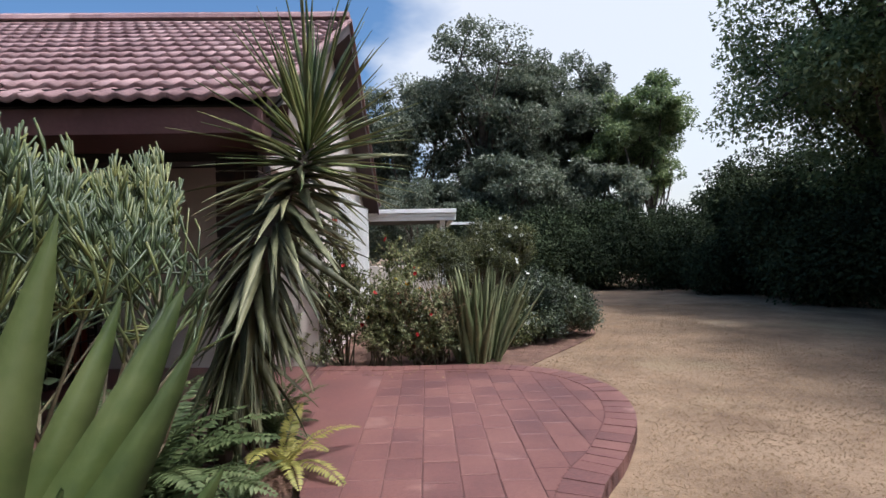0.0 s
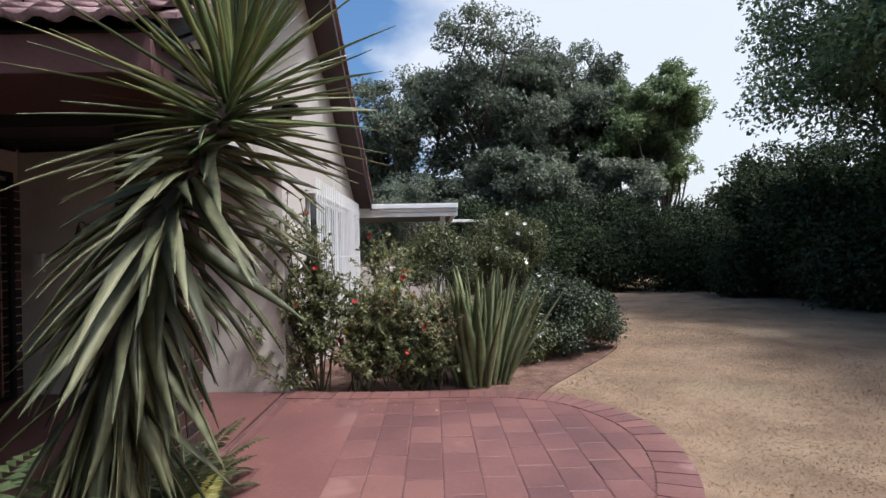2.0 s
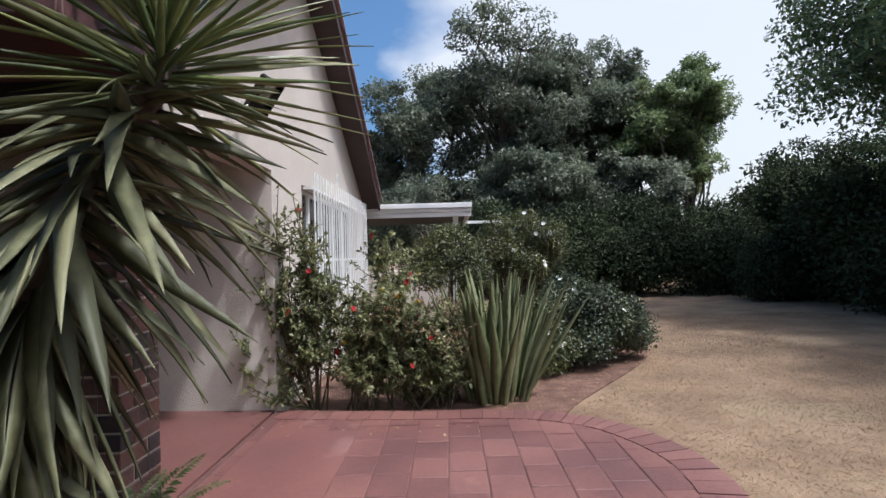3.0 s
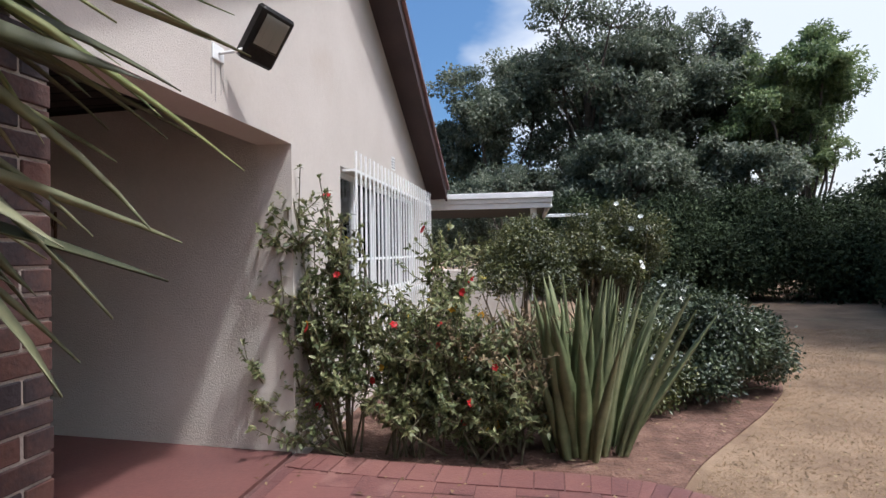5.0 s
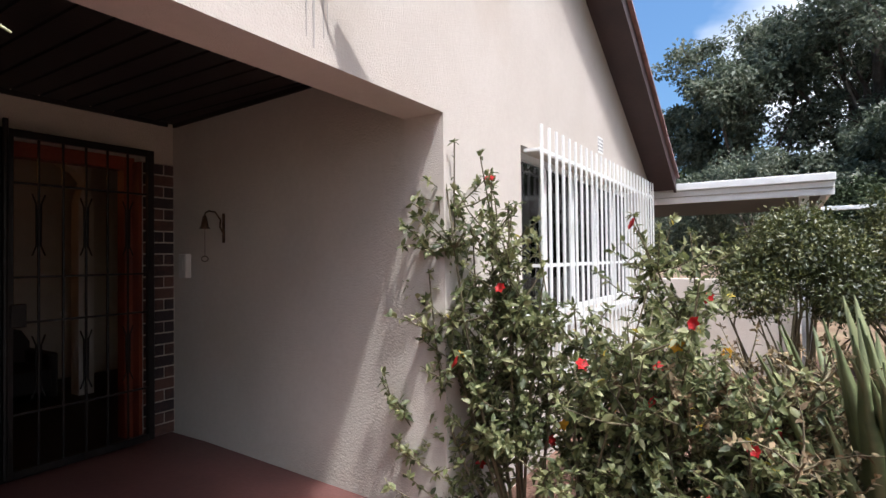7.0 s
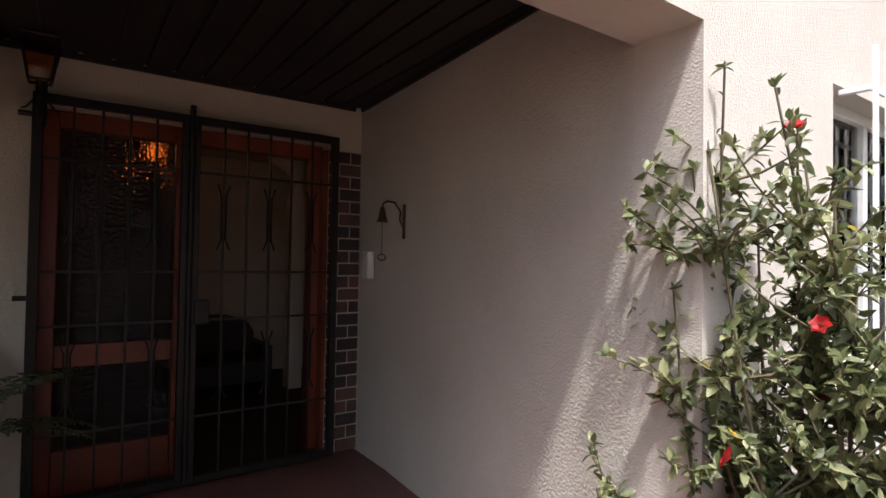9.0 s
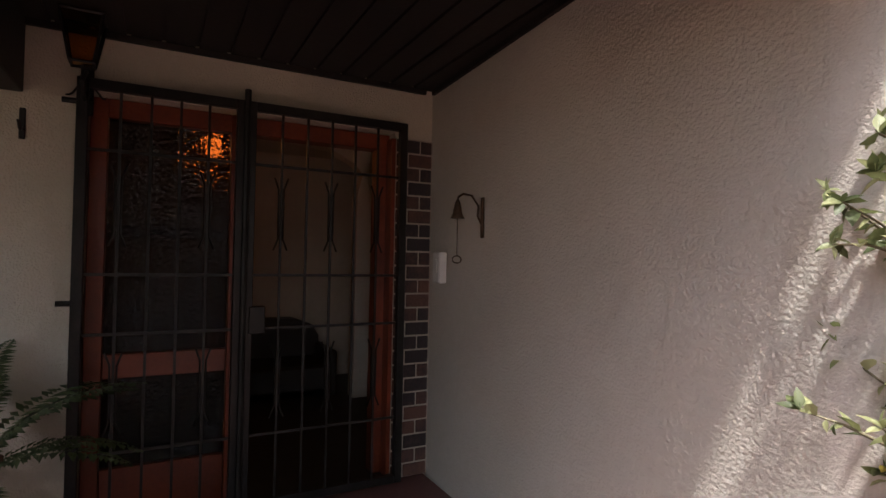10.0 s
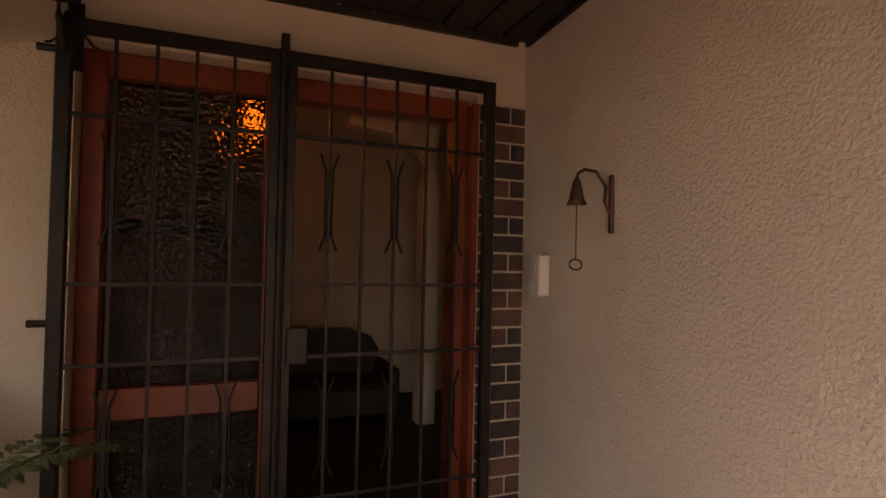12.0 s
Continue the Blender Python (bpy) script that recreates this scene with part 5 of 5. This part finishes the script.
# bricks of the pier
full = piece_mesh("brick", 0.105, 0.215, 0.074, BRICK, 0.004)
half = piece_mesh("brick", 0.105, 0.1025, 0.074, BRICK, 0.004)
pg = random.Random(3)
z = 0.105
row = 0
while z + 0.074 < 2.14:
    zt = z + 0.074
    jit = lambda: pg.uniform(-0.0025, 0.0025)
    if row % 2 == 0:
        lay = [(full, -0.0535, PV0 + 0.1085, 0), (half, -0.0535, PV1 - 0.052, 0), (full, PU0 + 0.1085, PV0 + 0.0535, 90), (half, PU0 + 0.0535, PV1 - 0.052, 0), (full, PU0 + 0.0535, PV0 + 0.2, 0)]
        lay = lay[:2] + [(full, -0.217, PV0 + 0.0535, 90), (full, -0.217, PV1 - 0.0535, 90)]
    else:
        lay = [(half, -0.0535, PV0 + 0.052, 0), (full, -0.0535, PV1 - 0.1085, 0), (full, -0.217, PV0 + 0.0535, 90), (full, -0.217, PV1 - 0.0535, 90)]
    for me, x, y, rz in lay:
        put("brick", me, pier, pose(x + jit(), y + jit() * 0.5, zt, 0, 0, rz))
    z += 0.085
    row += 1

# brick slips beside the gate
slips = thing("brick_column", "dark brick column with pale joints between the gate and the corner", "pier", HOUSE, kind="structure")
part("mortar", boxes((-2.579, -2.555, GR - 0.03, 0.143, 0.105, 2.145)), MORTAR, slips)
long_slip = piece_mesh("brick", 0.02, 0.15, 0.074, BRICK, 0.003)
short_slip = piece_mesh("brick", 0.02, 0.07, 0.074, BRICK, 0.003)
mid_slip = piece_mesh("brick", 0.02, 0.09, 0.074, BRICK, 0.003)
z, row = 0.108, 0
while z + 0.074 < 2.15:
    zt = z + 0.074
    if row % 2:
        put("brick", long_slip, slips, pose(-2.557, -0.022, zt))
        put("brick", short_slip, slips, pose(-2.557, 0.098, zt))
    else:
        put("brick", short_slip, slips, pose(-2.557, -0.062, zt))
        put("brick", long_slip, slips, pose(-2.557, 0.058, zt))
    z += 0.085
    row += 1

# pavers


def inside(p, poly):
    x, y = p
    c = False
    for i in range(len(poly)):
        (x0, y0), (x1, y1) = poly[i], poly[i - 1]
        if (y0 > y) != (y1 > y) and x < (x1 - x0) * (y - y0) / (y1 - y0) + x0:
            c = not c
    return c


pv = random.Random(5)
PW, PL = 0.226, 0.30
pavers = [piece_mesh("paver", PW - 0.008 - 0.002 * k, PL - 0.008, 0.03, PAVER, 0.004) for k in range(2)]
edge_in = [(x - 0.0, y) for x, y in right_edge]
cut = []
for i, (x, y) in enumerate(right_edge):
    a, b = right_edge[max(i - 1, 0)], right_edge[min(i + 1, len(right_edge) - 1)]
    d = Vector((b[0] - a[0], b[1] - a[1])).normalized()
    cut.append((x - d.y * 0.24, y + d.x * 0.24))
inner = cut + [(0.03, -0.25), (0.03, -1.75)] + left_edge
tilt = radians(-9)
count = 0
loose_bm, worn_bm = bmesh.new(), bmesh.new()
for i in range(-6, 26):
    off = pv.random() * PL
    for j in range(-32, 8):
        cx, cy = i * PW, j * PL + off
        x, y = cx * math.cos(tilt) - cy * math.sin(tilt) * 0 + 0.0, cy
        corners = [(x + sx * PW * 0.5, y + sy * PL * 0.5) for sx in (-1, 1) for sy in (-1, 1)]
        n_in = sum(inside(c, inner) for c in corners)
        if y > 0.0 or y < -7.5 or x > 3 or n_in == 0:
            continue
        if x < 0.78 and n_in == 4:
            box(worn_bm, x - PW / 2, x + PW / 2, y - PL / 2, y + PL / 2, PAVE - 0.02, PAVE - 0.001)
        elif n_in == 4:
            if y > -5.2:
                put("paver", pavers[pv.randrange(2)], base, pose(x, y, PAVE + pv.uniform(-0.0025, 0.0015), pv.uniform(-0.3, 0.3), pv.uniform(-0.3, 0.3), pv.uniform(-0.4, 0.4)))
                count += 1
            else:
                box(loose_bm, x - PW / 2 + 0.004, x + PW / 2 - 0.004, y - PL / 2 + 0.004, y + PL / 2 - 0.004, PAVE - 0.02, PAVE)
        else:
            m_ = 14
            quad = [(x - PW / 2 + 0.004, y - PL / 2 + 0.004), (x + PW / 2 - 0.004, y - PL / 2 + 0.004), (x + PW / 2 - 0.004, y + PL / 2 - 0.004), (x - PW / 2 + 0.004, y + PL / 2 - 0.004)]
            sub = [(a_, b_) for a_ in range(m_) for b_ in range(m_)]
            dx, dy = (PW - 0.008) / m_, (PL - 0.008) / m_
            bm = bmesh.new()
            made = 0
            for a_, b_ in sub:
                q = (quad[0][0] + (a_ + 0.5) * dx, quad[0][1] + (b_ + 0.5) * dy)
                if inside(q, inner):
                    vs = [bm.verts.new((q[0] + sx * dx / 2, q[1] + sy * dy / 2, PAVE)) for sx, sy in ((-1, -1), (1, -1), (1, 1), (-1, 1))]
                    bm.faces.new(vs)
                    made += 1
            if made > 2:
                bmesh.ops.remove_doubles(bm, verts=bm.verts[:], dist=0.0005)
                part("paver", bm, PAVER, base)
            else:
                bm.free()
bmesh.ops.remove_doubles(worn_bm, verts=worn_bm.verts[:], dist=0.001)
part("worn_screed", worn_bm, WORN, base, "smooth worn red surface where the joints have filled")
part("pavers", loose_bm, PAVER, base)["kind"] = "stuff"
# edge course
acc, lastp = 0.0, right_edge[12]
for i in range(12, len(right_edge) - 1):
    a, b = Vector(right_edge[i]), Vector(right_edge[i + 1])
    ca, cb = Vector(cut[i]), Vector(cut[i + 1])
    L = (b - a).length
    k_ = max(1, round(L / 0.17))
    for k in range(k_):
        p0, p1 = a.lerp(b, (k + 0.03) / k_), a.lerp(b, (k + 0.97) / k_)
        q0, q1 = ca.lerp(cb, (k + 0.03) / k_), ca.lerp(cb, (k + 0.97) / k_)
        bm = bmesh.new()
        zt = PAVE + 0.002 + pv.uniform(-0.001, 0.002)
        prism(bm, [tuple(p0), tuple(p1), tuple(q1.lerp(p1, 0.03)), tuple(q0.lerp(p0, 0.03))], "z", 0.0, zt)
        part("edge_paver", bm, PAVER, base)

# roof tiles: a wave across, each row lapped over the one below
slope = math.atan2(RIDGE_Z - EAVE_Z, RIDGE_V - EAVE_V)
TW, TLn = 0.30, 0.30
prof = [(x / 12 * TW, 0.027 * (0.5 + 0.5 * math.cos(2 * math.pi * x / 6 + 0.6)) ** 1.2) for x in range(13)]
tv, tf = [], []
for x, h in prof:
    for y, k in ((-0.02, 1), (TLn + 0.05, 0)):
        tv.append((x - TW / 2, y, h + (0.042 if k else 0.0)))
for x, h in prof:
    tv.append((x - TW / 2, -0.02, h + 0.005))
for i in range(12):
    tf.append((2 * i, 2 * i + 2, 2 * i + 3, 2 * i + 1))
    tf.append((26 + i, 26 + i + 1, 2 * i + 2, 2 * i))
tile_me = quick_mesh("roof_tile", tv, tf)
tile_me.materials.append(TILE)
rows_n = int(math.hypot(RIDGE_Z - EAVE_Z, RIDGE_V - EAVE_V) / TLn) + 1
rest_v, rest_f = [], []
placed = 0
for c in range(31):
    for r in range(rows_n):
        s = r * TLn + (pv.uniform(-0.008, 0.008))
        if s > math.hypot(RIDGE_Z - EAVE_Z, RIDGE_V - EAVE_V) - 0.15:
            continue
        m = Matrix.Translation((0.12 - c * TW, EAVE_V - 0.03 + s * math.cos(slope), EAVE_Z - 0.02 + s * math.sin(slope))) @ Euler((slope, 0, radians(pv.uniform(-0.6, 0.6)))).to_matrix().to_4x4()
        if c < 23 and placed < 295:
            put("roof_tile", tile_me, roof, m)
            placed += 1
        else:
            i = len(rest_v)
            rest_v += [tuple(m @ Vector(v)) for v in tv]
            rest_f += [tuple(i + k for k in f) for f in tf]
o = finish("roof_tiles", quick_mesh("roof_tiles", rest_v, rest_f), TILE_JOINED, roof)
o["kind"] = "stuff"
